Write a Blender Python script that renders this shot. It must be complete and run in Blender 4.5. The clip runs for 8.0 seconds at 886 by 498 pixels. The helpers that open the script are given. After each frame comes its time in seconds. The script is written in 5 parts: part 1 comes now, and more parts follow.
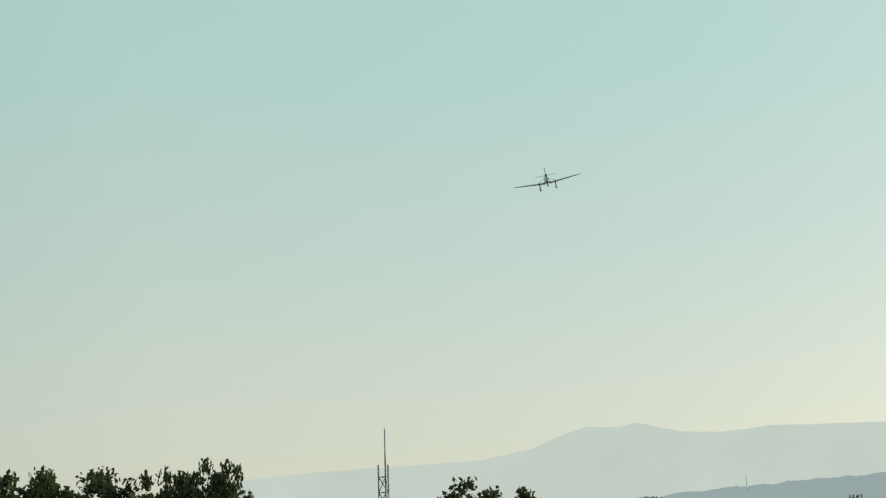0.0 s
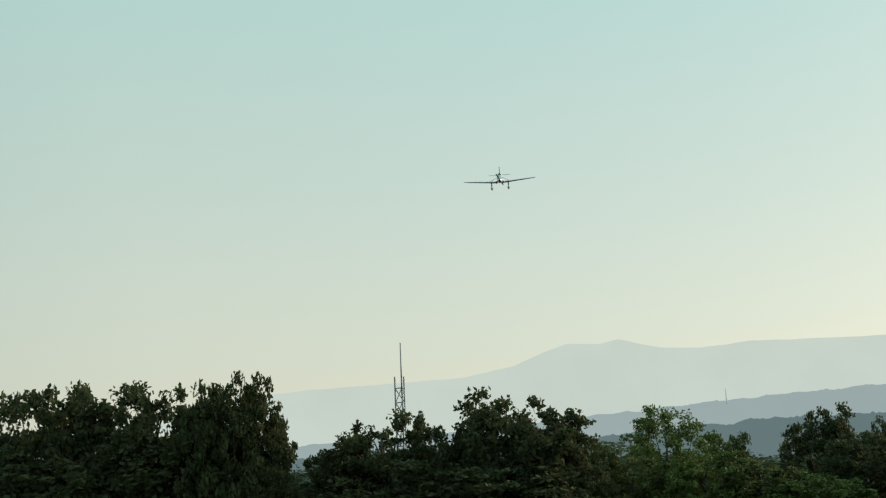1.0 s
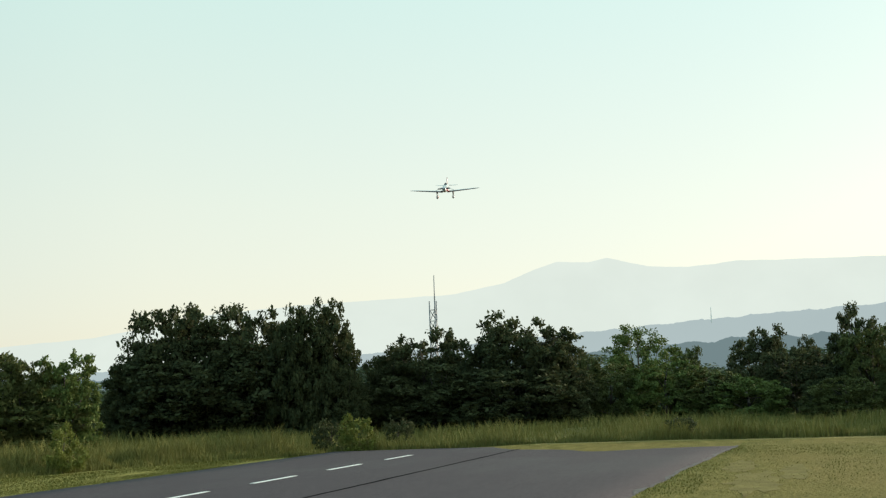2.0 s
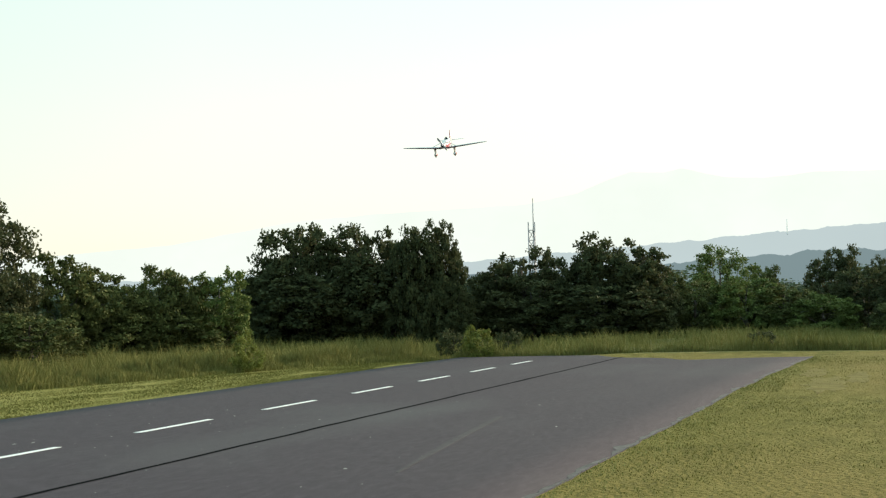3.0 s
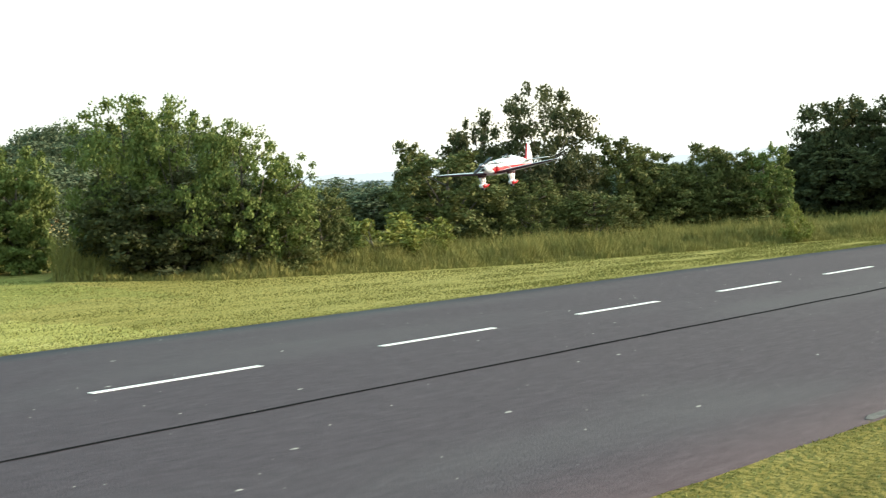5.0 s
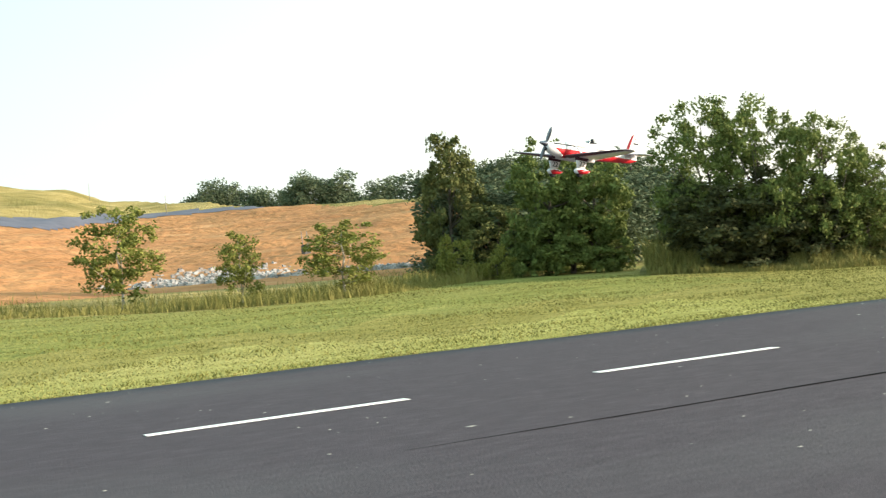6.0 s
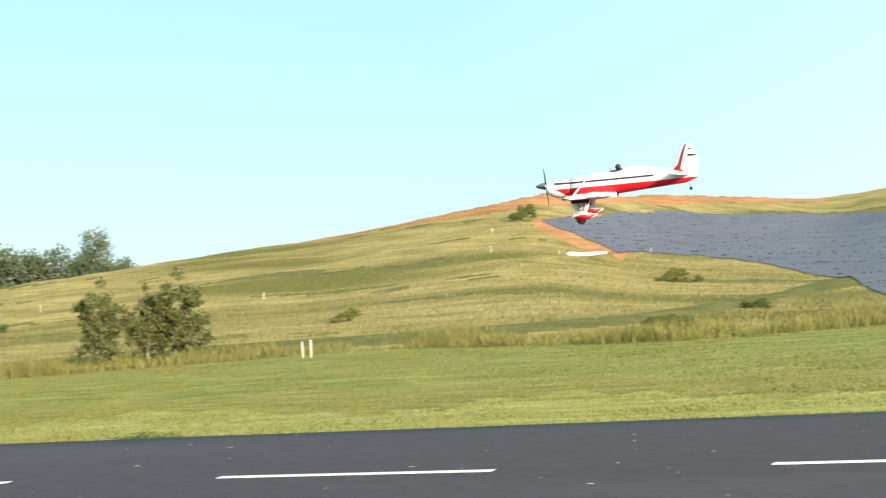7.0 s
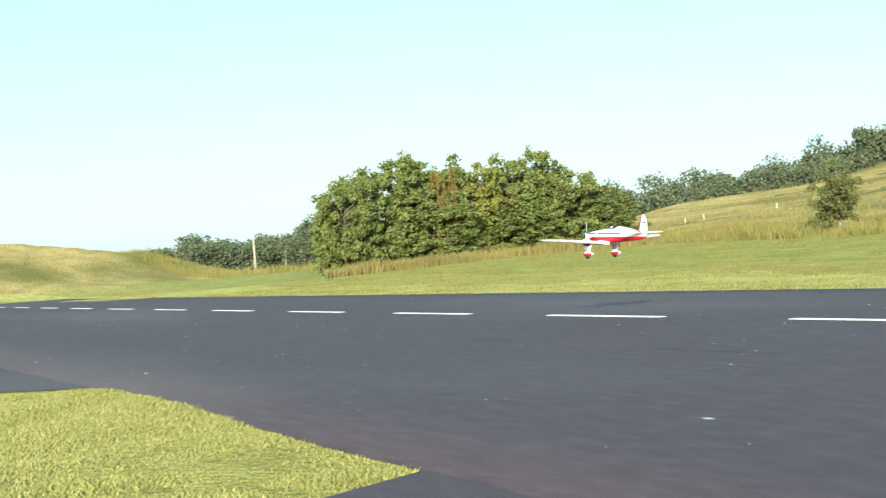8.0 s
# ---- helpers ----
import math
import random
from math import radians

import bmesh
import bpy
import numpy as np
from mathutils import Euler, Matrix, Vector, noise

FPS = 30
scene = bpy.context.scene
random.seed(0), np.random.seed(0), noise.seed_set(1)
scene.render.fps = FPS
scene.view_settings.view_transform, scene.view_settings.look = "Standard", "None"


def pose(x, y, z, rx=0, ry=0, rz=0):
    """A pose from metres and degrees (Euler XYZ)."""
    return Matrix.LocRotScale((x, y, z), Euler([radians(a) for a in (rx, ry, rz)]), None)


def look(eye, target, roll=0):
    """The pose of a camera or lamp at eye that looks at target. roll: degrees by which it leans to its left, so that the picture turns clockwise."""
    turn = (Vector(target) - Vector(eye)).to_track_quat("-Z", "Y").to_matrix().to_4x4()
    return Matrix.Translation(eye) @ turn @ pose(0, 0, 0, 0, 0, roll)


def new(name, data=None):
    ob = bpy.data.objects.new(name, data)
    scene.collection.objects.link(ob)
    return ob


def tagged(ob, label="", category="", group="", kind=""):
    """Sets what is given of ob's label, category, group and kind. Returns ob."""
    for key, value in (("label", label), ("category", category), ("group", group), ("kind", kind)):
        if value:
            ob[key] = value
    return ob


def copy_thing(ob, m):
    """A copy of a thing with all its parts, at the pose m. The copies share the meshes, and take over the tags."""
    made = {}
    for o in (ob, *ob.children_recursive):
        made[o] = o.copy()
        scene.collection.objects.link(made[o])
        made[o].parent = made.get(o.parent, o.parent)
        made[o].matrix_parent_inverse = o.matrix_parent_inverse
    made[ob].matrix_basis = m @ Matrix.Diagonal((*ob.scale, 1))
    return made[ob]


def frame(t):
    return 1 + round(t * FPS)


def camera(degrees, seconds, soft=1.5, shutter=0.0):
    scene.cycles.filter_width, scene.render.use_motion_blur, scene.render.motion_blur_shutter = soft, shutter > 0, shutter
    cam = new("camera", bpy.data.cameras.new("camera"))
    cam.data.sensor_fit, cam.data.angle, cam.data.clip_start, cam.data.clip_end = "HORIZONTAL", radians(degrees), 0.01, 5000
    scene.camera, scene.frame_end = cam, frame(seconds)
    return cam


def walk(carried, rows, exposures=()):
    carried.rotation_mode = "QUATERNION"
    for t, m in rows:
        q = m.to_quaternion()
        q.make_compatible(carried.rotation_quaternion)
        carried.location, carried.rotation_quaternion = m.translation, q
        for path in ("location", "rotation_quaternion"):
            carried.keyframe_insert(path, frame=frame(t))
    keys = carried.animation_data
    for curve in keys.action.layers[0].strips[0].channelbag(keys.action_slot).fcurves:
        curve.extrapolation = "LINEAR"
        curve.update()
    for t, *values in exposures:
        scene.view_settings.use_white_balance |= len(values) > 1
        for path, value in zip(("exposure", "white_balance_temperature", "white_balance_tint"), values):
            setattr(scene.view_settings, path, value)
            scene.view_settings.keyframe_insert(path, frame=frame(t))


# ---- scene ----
cam = camera(37.8, 8.0, soft=1.3, shutter=0.06)


def aim(x, y, z, az, el, roll):
    a, e = radians(az), radians(el)
    return look((x, y, z), (x + math.sin(a) * math.cos(e), y + math.cos(a) * math.cos(e), z + math.sin(e)), roll)


walk(cam, [
    (0.0, aim(44.97, 1.06, 3.78, 74.01, 13.91, -2.04)),
    (0.5, aim(44.21, 0.66, 3.48, 74.51, 11.01, -2.41)),
    (1.0, aim(41.12, 1.71, 3.23, 74.72, 10.30, -2.58)),
    (1.5, aim(30.53, -0.56, 2.14, 75.50, 8.69, -2.20)),
    (2.8, aim(11.12, -2.02, 2.43, 72.48, 3.16, -1.97)),
    (3.0, aim(10.84, -2.02, 2.51, 71.68, 2.68, -1.47)),
    (3.5, aim(7.20, -3.13, 2.56, 67.68, 2.73, -2.69)),
    (4.0, aim(7.54, -3.03, 2.56, 64.05, 1.51, -2.23)),
    (4.5, aim(7.03, -3.38, 2.60, 58.24, 0.06, -2.76)),
    (5.0, aim(6.39, -3.27, 2.59, 48.51, -2.07, -2.58)),
    (5.2, aim(3.39, -5.87, 2.94, 43.76, -2.77, -3.07)),
    (6.3, aim(0.32, 0.56, 1.43, 21.09, 1.96, -4.70)),
    (6.5, aim(0.05, 0.31, 1.47, 11.41, 2.98, -4.63)),
    (6.6, aim(0.01, 0.27, 1.46, 5.80, 3.56, -4.22)),
    (6.7, aim(0.08, -0.28, 1.53, -0.29, 3.90, -4.02)),
    (6.8, aim(0.11, -0.09, 1.50, -6.45, 4.09, -3.60)),
    (6.9, aim(-0.05, 0.46, 1.47, -12.73, 4.00, -3.69)),
    (7.0, aim(-0.06, 0.08, 1.48, -19.00, 3.79, -3.51)),
    (7.1, aim(0.03, 0.12, 1.44, -25.18, 3.69, -4.01)),
    (7.2, aim(0.05, 0.09, 1.46, -31.04, 3.49, -3.77)),
    (7.3, aim(0.08, 0.11, 1.45, -36.05, 3.13, -4.28)),
    (7.4, aim(-0.08, 0.26, 1.40, -40.14, 2.62, -4.30)),
    (7.5, aim(-0.04, 0.20, 1.41, -43.91, 2.08, -4.21)),
    (7.6, aim(-0.03, 0.14, 1.37, -47.54, 1.74, -4.26)),
    (7.7, aim(-0.02, 0.09, 1.36, -51.42, 1.30, -4.32)),
    (7.8, aim(-0.00, 0.08, 1.34, -54.78, 0.86, -4.24)),
    (7.9, aim(-0.01, 0.08, 1.38, -57.94, 0.36, -4.33)),
    (8.0, aim(-0.01, 0.07, 1.32, -60.79, 0.12, -4.10)),
], exposures=[(0.0, -0.58, 6500, 9), (1.0, -0.52, 6500, 9), (1.7, -0.25, 6500, 11), (2.8, 0.12, 6600, 14), (3.5, 0.27, 6650, 15), (4.5, 0.58, 6650, 16), (5.2, 0.86, 6650, 17), (6.3, 0.72, 6750, 19), (7.1, 0.68, 6600, 18), (8.0, 0.9, 6300, 15)])

# ---- world and sun ----
SUN_AZ, SUN_EL = 127.0, 12.5
world = bpy.data.worlds.new("sky")
scene.world = world
world.use_nodes = True
wn = world.node_tree
sky = wn.nodes.new("ShaderNodeTexSky")
sky.sky_type, sky.sun_disc = "NISHITA", False
sky.sun_elevation, sky.sun_rotation = radians(SUN_EL + 4), radians(SUN_AZ)
sky.air_density, sky.dust_density, sky.ozone_density = 1.0, 1.2, 1.6
# summer haze: the clear sky seen through bright air, warm at the horizon and greener above
haze = wn.nodes.new("ShaderNodeMix")
haze.data_type = "RGBA"
haze.inputs[0].default_value = 0.66
air = wn.nodes.new("ShaderNodeTexCoord")
high = wn.nodes.new("ShaderNodeSeparateXYZ")
band = wn.nodes.new("ShaderNodeValToRGB")
band.color_ramp.elements.new(0.12)
for stop, (at, tone) in zip(band.color_ramp.elements, ((0.0, (0.88, 0.82, 0.66)), (0.15, (0.83, 0.89, 0.71)), (0.36, (0.66, 0.93, 0.80)))):
    stop.position, stop.color = at, (*tone, 1)
bright = wn.nodes.new("ShaderNodeVectorMath")
bright.operation = "SCALE"
bright.inputs[3].default_value = 9.6
wn.links.new(air.outputs["Generated"], high.inputs[0])
wn.links.new(high.outputs[2], band.inputs[0])
# haze scatters forwards: bright towards the sun, thin and blue away from it
way_sun = wn.nodes.new("ShaderNodeVectorMath")
way_sun.operation = "DOT_PRODUCT"
way_sun.inputs[1].default_value = (math.sin(radians(SUN_AZ)), math.cos(radians(SUN_AZ)), 0.25)
wn.links.new(air.outputs["Generated"], way_sun.inputs[0])
turn = wn.nodes.new("ShaderNodeMapRange")
turn.inputs[1].default_value, turn.inputs[2].default_value = -0.75, 0.45
wn.links.new(way_sun.outputs[1], turn.inputs[0])
thin = wn.nodes.new("ShaderNodeMix")
thin.data_type = "RGBA"
thin.inputs[6].default_value, thin.inputs[7].default_value = (0.32, 0.55, 0.73, 1), (1, 1, 1, 1)
wn.links.new(turn.outputs[0], thin.inputs[0])
both = wn.nodes.new("ShaderNodeVectorMath")
both.operation = "MULTIPLY"
wn.links.new(band.outputs[0], both.inputs[0])
wn.links.new(thin.outputs[2], both.inputs[1])
wn.links.new(both.outputs[0], bright.inputs[0])
wn.links.new(bright.outputs[0], haze.inputs[7])
wn.links.new(sky.outputs[0], haze.inputs[6])
wn.links.new(haze.outputs[2], wn.nodes["Background"].inputs[0])
wn.nodes["Background"].inputs[1].default_value = 0.14
sun_data = bpy.data.lights.new("sun", "SUN")
sun_data.energy, sun_data.angle, sun_data.color = 5.0, radians(0.6), (1.0, 0.88, 0.70)
sun = new("sun", sun_data)
a_, e_ = radians(SUN_AZ), radians(SUN_EL)
sun.matrix_world = look((60 * math.sin(a_), 60 * math.cos(a_), 40), (60 * math.sin(a_) - math.sin(a_) * math.cos(e_), 60 * math.cos(a_) - math.cos(a_) * math.cos(e_), 40 - math.sin(e_)))


# ---- materials ----
def material(name, ramp, scale=1.0, detail=6.0, rough=0.8, bump=0.0, bump_scale=8.0, second=None, stretch=(1, 1, 1), spec=0.3, metal=0.0, island=0.0, translucent=0.0, depth=0.05):
    """Noise between the ramp's colours, a second broad noise of stains, grain as bump."""
    m = bpy.data.materials.new(name)
    m.use_nodes = True
    n, link = m.node_tree.nodes, m.node_tree.links.new
    b = n["Principled BSDF"]
    b.inputs["Roughness"].default_value, b.inputs["Metallic"].default_value = rough, metal
    b.inputs["Specular IOR Level"].default_value = spec
    co = n.new("ShaderNodeTexCoord")
    mp = n.new("ShaderNodeMapping")
    mp.inputs["Scale"].default_value = stretch
    link(co.outputs["Object"], mp.inputs[0])
    tex = n.new("ShaderNodeTexNoise")
    tex.inputs["Scale"].default_value, tex.inputs["Detail"].default_value = scale, detail
    tex.inputs["Roughness"].default_value = 0.65
    link(mp.outputs[0], tex.inputs["Vector"])
    cr = n.new("ShaderNodeValToRGB")
    while len(cr.color_ramp.elements) < len(ramp):
        cr.color_ramp.elements.new(0.5)
    for el, (p, c) in zip(cr.color_ramp.elements, ramp):
        el.position, el.color = p, (*c, 1)
    out = cr.outputs[0]
    if island:
        geo = n.new("ShaderNodeNewGeometry")
        mix = n.new("ShaderNodeMix")
        mix.inputs[0].default_value = island
        link(tex.outputs[0], mix.inputs[2])
        link(geo.outputs["Random Per Island"], mix.inputs[3])
        link(mix.outputs[0], cr.inputs[0])
    else:
        link(tex.outputs[0], cr.inputs[0])
    if second:
        s2, c2, lo, hi = second
        t2 = n.new("ShaderNodeTexNoise")
        t2.inputs["Scale"].default_value, t2.inputs["Detail"].default_value = s2, 4
        link(mp.outputs[0], t2.inputs["Vector"])
        mr = n.new("ShaderNodeMapRange")
        mr.inputs[1].default_value, mr.inputs[2].default_value = lo, hi
        link(t2.outputs[0], mr.inputs[0])
        mx = n.new("ShaderNodeMix")
        mx.data_type = "RGBA"
        link(mr.outputs[0], mx.inputs[0])
        link(out, mx.inputs[6])
        mx.inputs[7].default_value = (*c2, 1)
        out = mx.outputs[2]
    link(out, b.inputs["Base Color"])
    if bump:
        tb = n.new("ShaderNodeTexNoise")
        tb.inputs["Scale"].default_value, tb.inputs["Detail"].default_value = bump_scale, 5
        link(co.outputs["Object"], tb.inputs["Vector"])
        bp = n.new("ShaderNodeBump")
        bp.inputs["Strength"].default_value, bp.inputs["Distance"].default_value = bump, depth
        link(tb.outputs[0], bp.inputs["Height"])
        link(bp.outputs[0], b.inputs["Normal"])
    if translucent:
        tr = n.new("ShaderNodeBsdfTranslucent")
        link(out, tr.inputs[0])
        ms = n.new("ShaderNodeMixShader")
        ms.inputs[0].default_value = translucent
        link(b.outputs[0], ms.inputs[1])
        link(tr.outputs[0], ms.inputs[2])
        link(ms.outputs[0], n["Material Output"].inputs[0])
    return m


def plain(name, colour, rough=0.4, metal=0.0, coat=0.0):
    m = material(name, [(0.3, tuple(c * 0.93 for c in colour)), (0.7, colour)], scale=9, rough=rough, metal=metal, spec=0.5)
    m.node_tree.nodes["Principled BSDF"].inputs["Coat Weight"].default_value = coat
    return m


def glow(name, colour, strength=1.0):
    """Hazy distance: a backdrop that glows, the lit air before it put into its colour."""
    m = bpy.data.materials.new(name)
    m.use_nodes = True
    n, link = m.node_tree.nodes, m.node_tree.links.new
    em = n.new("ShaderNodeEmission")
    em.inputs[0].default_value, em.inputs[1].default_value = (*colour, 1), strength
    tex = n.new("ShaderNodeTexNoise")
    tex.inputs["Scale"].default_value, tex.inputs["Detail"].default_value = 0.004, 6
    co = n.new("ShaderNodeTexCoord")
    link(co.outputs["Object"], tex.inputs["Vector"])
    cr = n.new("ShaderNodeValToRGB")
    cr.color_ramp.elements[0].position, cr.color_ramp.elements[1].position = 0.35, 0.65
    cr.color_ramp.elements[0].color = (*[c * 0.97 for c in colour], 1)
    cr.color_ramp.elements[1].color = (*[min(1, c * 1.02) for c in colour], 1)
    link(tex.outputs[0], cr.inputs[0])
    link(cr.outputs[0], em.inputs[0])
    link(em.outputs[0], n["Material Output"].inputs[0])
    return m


M_ASPHALT = material("asphalt", [(0.3, (0.043, 0.031, 0.039)), (0.55, (0.058, 0.043, 0.053)), (0.75, (0.078, 0.061, 0.072))], scale=7, detail=10, rough=0.82, bump=0.35, bump_scale=60, second=(0.16, (0.083, 0.074, 0.079), 0.5, 0.75), stretch=(0.35, 1, 1), spec=0.26)
M_EDGE = material("worn_asphalt", [(0.35, (0.08, 0.077, 0.074)), (0.7, (0.16, 0.15, 0.14))], scale=4, rough=0.9, bump=0.4, bump_scale=40)
M_SCUFF = material("scuffed_asphalt", [(0.35, (0.058, 0.048, 0.053)), (0.7, (0.086, 0.076, 0.078))], scale=3, rough=0.9, bump=0.3, bump_scale=40)
M_TAR = material("tar", [(0.3, (0.012, 0.012, 0.013)), (0.7, (0.022, 0.021, 0.022))], scale=20, rough=1.0, spec=0.0)
M_PAINT = material("white_road_paint", [(0.2, (0.62, 0.62, 0.61)), (0.4, (0.85, 0.85, 0.84))], scale=14, detail=8, rough=0.7, bump=0.2, bump_scale=50)
M_MOWN = material("mown_grass", [(0.28, (0.185, 0.18, 0.046)), (0.5, (0.31, 0.28, 0.076)), (0.72, (0.44, 0.38, 0.13))], scale=2.2, detail=9, rough=0.95, bump=1.0, bump_scale=11, depth=0.26, second=(0.12, (0.40, 0.36, 0.12), 0.45, 0.75), stretch=(0.3, 1, 1), spec=0.1)
M_MEADOW = material("meadow", [(0.28, (0.21, 0.17, 0.056)), (0.5, (0.39, 0.30, 0.115)), (0.75, (0.54, 0.42, 0.19))], scale=0.5, detail=10, rough=0.97, bump=1.0, bump_scale=3.2, depth=0.6, second=(0.09, (0.17, 0.155, 0.045), 0.45, 0.66), stretch=(0.35, 1, 2.5), spec=0.08)
M_EARTH = material("bare_earth", [(0.25, (0.24, 0.10, 0.042)), (0.45, (0.40, 0.185, 0.078)), (0.6, (0.46, 0.23, 0.10)), (0.78, (0.58, 0.37, 0.21))], scale=0.22, detail=10, rough=0.95, bump=1.0, bump_scale=0.9, depth=0.5, second=(0.5, (0.33, 0.15, 0.06), 0.45, 0.68), stretch=(0.45, 0.45, 5), spec=0.1)
M_LINER = material("grey_liner", [(0.3, (0.085, 0.085, 0.115)), (0.6, (0.122, 0.122, 0.155)), (0.8, (0.18, 0.175, 0.20))], scale=0.5, detail=8, rough=0.75, bump=0.5, bump_scale=0.9, second=(0.08, (0.12, 0.122, 0.15), 0.5, 0.8), spec=0.2)
M_BLADE = material("grass_blades", [(0.1, (0.11, 0.115, 0.032)), (0.5, (0.19, 0.182, 0.056)), (0.9, (0.29, 0.255, 0.095))], scale=0.7, rough=0.9, spec=0.1, island=0.38, translucent=0.1)
M_HILL = material("tussock_blades", [(0.1, (0.12, 0.115, 0.038)), (0.5, (0.19, 0.17, 0.060)), (0.9, (0.27, 0.23, 0.09))], scale=0.3, rough=0.95, spec=0.08, island=0.3)
M_SHORT = material("short_grass_blades", [(0.1, (0.17, 0.188, 0.052)), (0.5, (0.27, 0.275, 0.092)), (0.9, (0.38, 0.355, 0.15))], scale=0.7, rough=0.9, spec=0.1, island=0.25, translucent=0.03)
M_STRIP = material("mown_strip_blades", [(0.1, (0.11, 0.112, 0.030)), (0.5, (0.16, 0.155, 0.044)), (0.9, (0.22, 0.20, 0.068))], scale=0.5, rough=0.95, spec=0.05, island=0.12)
M_DRY = material("dry_turf_blades", [(0.1, (0.13, 0.122, 0.030)), (0.5, (0.20, 0.18, 0.050)), (0.9, (0.28, 0.24, 0.082))], scale=0.5, rough=0.95, spec=0.05, island=0.15)
M_PALE = material("close_mown_grass", [(0.28, (0.25, 0.245, 0.062)), (0.5, (0.39, 0.37, 0.105)), (0.72, (0.53, 0.48, 0.18))], scale=1.8, detail=9, rough=0.95, bump=1.0, bump_scale=11, depth=0.22, second=(0.12, (0.48, 0.42, 0.15), 0.45, 0.75), stretch=(0.3, 1, 1), spec=0.1)
M_GOLD = material("dry_mown_grass", [(0.28, (0.125, 0.108, 0.028)), (0.5, (0.205, 0.175, 0.046)), (0.72, (0.29, 0.24, 0.078))], scale=1.6, detail=9, rough=0.97, bump=1.0, bump_scale=10, depth=0.2, second=(0.14, (0.25, 0.19, 0.06), 0.45, 0.72), stretch=(0.4, 1, 1), spec=0.06)
M_ROUGH = material("uncut_grass", [(0.28, (0.15, 0.168, 0.043)), (0.5, (0.26, 0.268, 0.072)), (0.72, (0.39, 0.365, 0.12))], scale=1.6, detail=9, rough=0.97, bump=1.0, bump_scale=7, depth=0.3, second=(0.15, (0.30, 0.28, 0.09), 0.45, 0.75), stretch=(0.35, 1, 1), spec=0.08)
M_DIRT = material("worn_earth_in_grass", [(0.3, (0.15, 0.115, 0.040)), (0.6, (0.23, 0.185, 0.062)), (0.8, (0.30, 0.26, 0.085))], scale=1.2, detail=8, rough=0.97, bump=0.8, bump_scale=9, spec=0.05)
M_OLIVE = material("olive_leaves", [(0.1, (0.060, 0.070, 0.025)), (0.5, (0.112, 0.126, 0.043)), (0.95, (0.19, 0.20, 0.072))], scale=0.5, rough=0.8, spec=0.15, island=0.4, translucent=0.14)
M_BARK = material("bark", [(0.3, (0.055, 0.045, 0.035)), (0.7, (0.14, 0.12, 0.10))], scale=6, rough=0.95, bump=0.8, bump_scale=14, stretch=(1, 1, 0.2))
M_OAK = material("dark_leaves", [(0.1, (0.044, 0.050, 0.025)), (0.5, (0.078, 0.087, 0.039)), (0.95, (0.13, 0.138, 0.058))], scale=0.5, rough=0.8, spec=0.15, island=0.4, translucent=0.22)
M_LEAF = material("green_leaves", [(0.1, (0.066, 0.090, 0.025)), (0.5, (0.128, 0.166, 0.048)), (0.95, (0.215, 0.248, 0.075))], scale=0.5, rough=0.8, spec=0.15, island=0.4, translucent=0.14)
M_WEED = material("dark_weeds", [(0.28, (0.075, 0.078, 0.024)), (0.5, (0.13, 0.122, 0.037)), (0.75, (0.20, 0.175, 0.055))], scale=0.6, detail=9, rough=0.97, bump=1.0, bump_scale=5, spec=0.08)
M_YELLOW = material("yellow_green_leaves", [(0.1, (0.095, 0.112, 0.024)), (0.5, (0.180, 0.196, 0.046)), (0.95, (0.29, 0.285, 0.078))], scale=0.5, rough=0.8, spec=0.15, island=0.4, translucent=0.16)
M_RUST = material("turning_leaves", [(0.1, (0.08, 0.088, 0.024)), (0.5, (0.165, 0.14, 0.038)), (0.95, (0.26, 0.18, 0.055))], scale=0.5, rough=0.75, spec=0.25, island=0.6, translucent=0.25)
# bluish tone puts a little aerial haze into the far leaf colour
M_FARLEAF = material("haze_tinted_leaves", [(0.1, (0.068, 0.093, 0.054)), (0.5, (0.100, 0.130, 0.074)), (0.95, (0.145, 0.175, 0.098))], scale=0.3, rough=0.85, spec=0.15, island=0.6, translucent=0.15)
M_WHITE = plain("white_gloss_film", (0.80, 0.80, 0.80), 0.28, coat=0.3)
M_RED = plain("red_gloss_film", (0.50, 0.011, 0.018), 0.35, coat=0.1)
M_BLACK = plain("black_gloss_film", (0.012, 0.012, 0.016), 0.35)
M_RUBBER = plain("black_rubber", (0.018, 0.018, 0.02), 0.85)
M_DARKRED = plain("dark_red_film", (0.055, 0.008, 0.018), 0.6)
M_METAL = plain("polished_aluminium", (0.22, 0.24, 0.29), 0.25, metal=0.9)
M_SILVER = plain("silver_paint", (0.22, 0.23, 0.25), 0.4, metal=0.3)
M_WOOD = material("weathered_pole_wood", [(0.3, (0.24, 0.20, 0.16)), (0.7, (0.40, 0.36, 0.31))], scale=5, rough=0.9, stretch=(1, 1, 0.1))
M_STEEL = plain("galvanised_steel", (0.26, 0.27, 0.29), 0.5, metal=0.5)
M_STAKE = plain("white_plastic_marker", (0.78, 0.77, 0.72), 0.5)
M_PIPE = plain("white_drain_pipe", (0.80, 0.79, 0.76), 0.5)
M_ROCK = material("pale_rubble", [(0.2, (0.13, 0.125, 0.12)), (0.8, (0.42, 0.41, 0.40))], scale=2, rough=0.9, bump=0.6, bump_scale=6, island=0.5)
M_CONC = material("concrete", [(0.3, (0.30, 0.29, 0.27)), (0.7, (0.46, 0.44, 0.41))], scale=3, rough=0.9, bump=0.4, bump_scale=15)
M_GLASS = bpy.data.materials.new("clear_plastic")
M_GLASS.use_nodes = True
M_GLASS.node_tree.nodes["Principled BSDF"].inputs["Transmission Weight"].default_value = 1.0
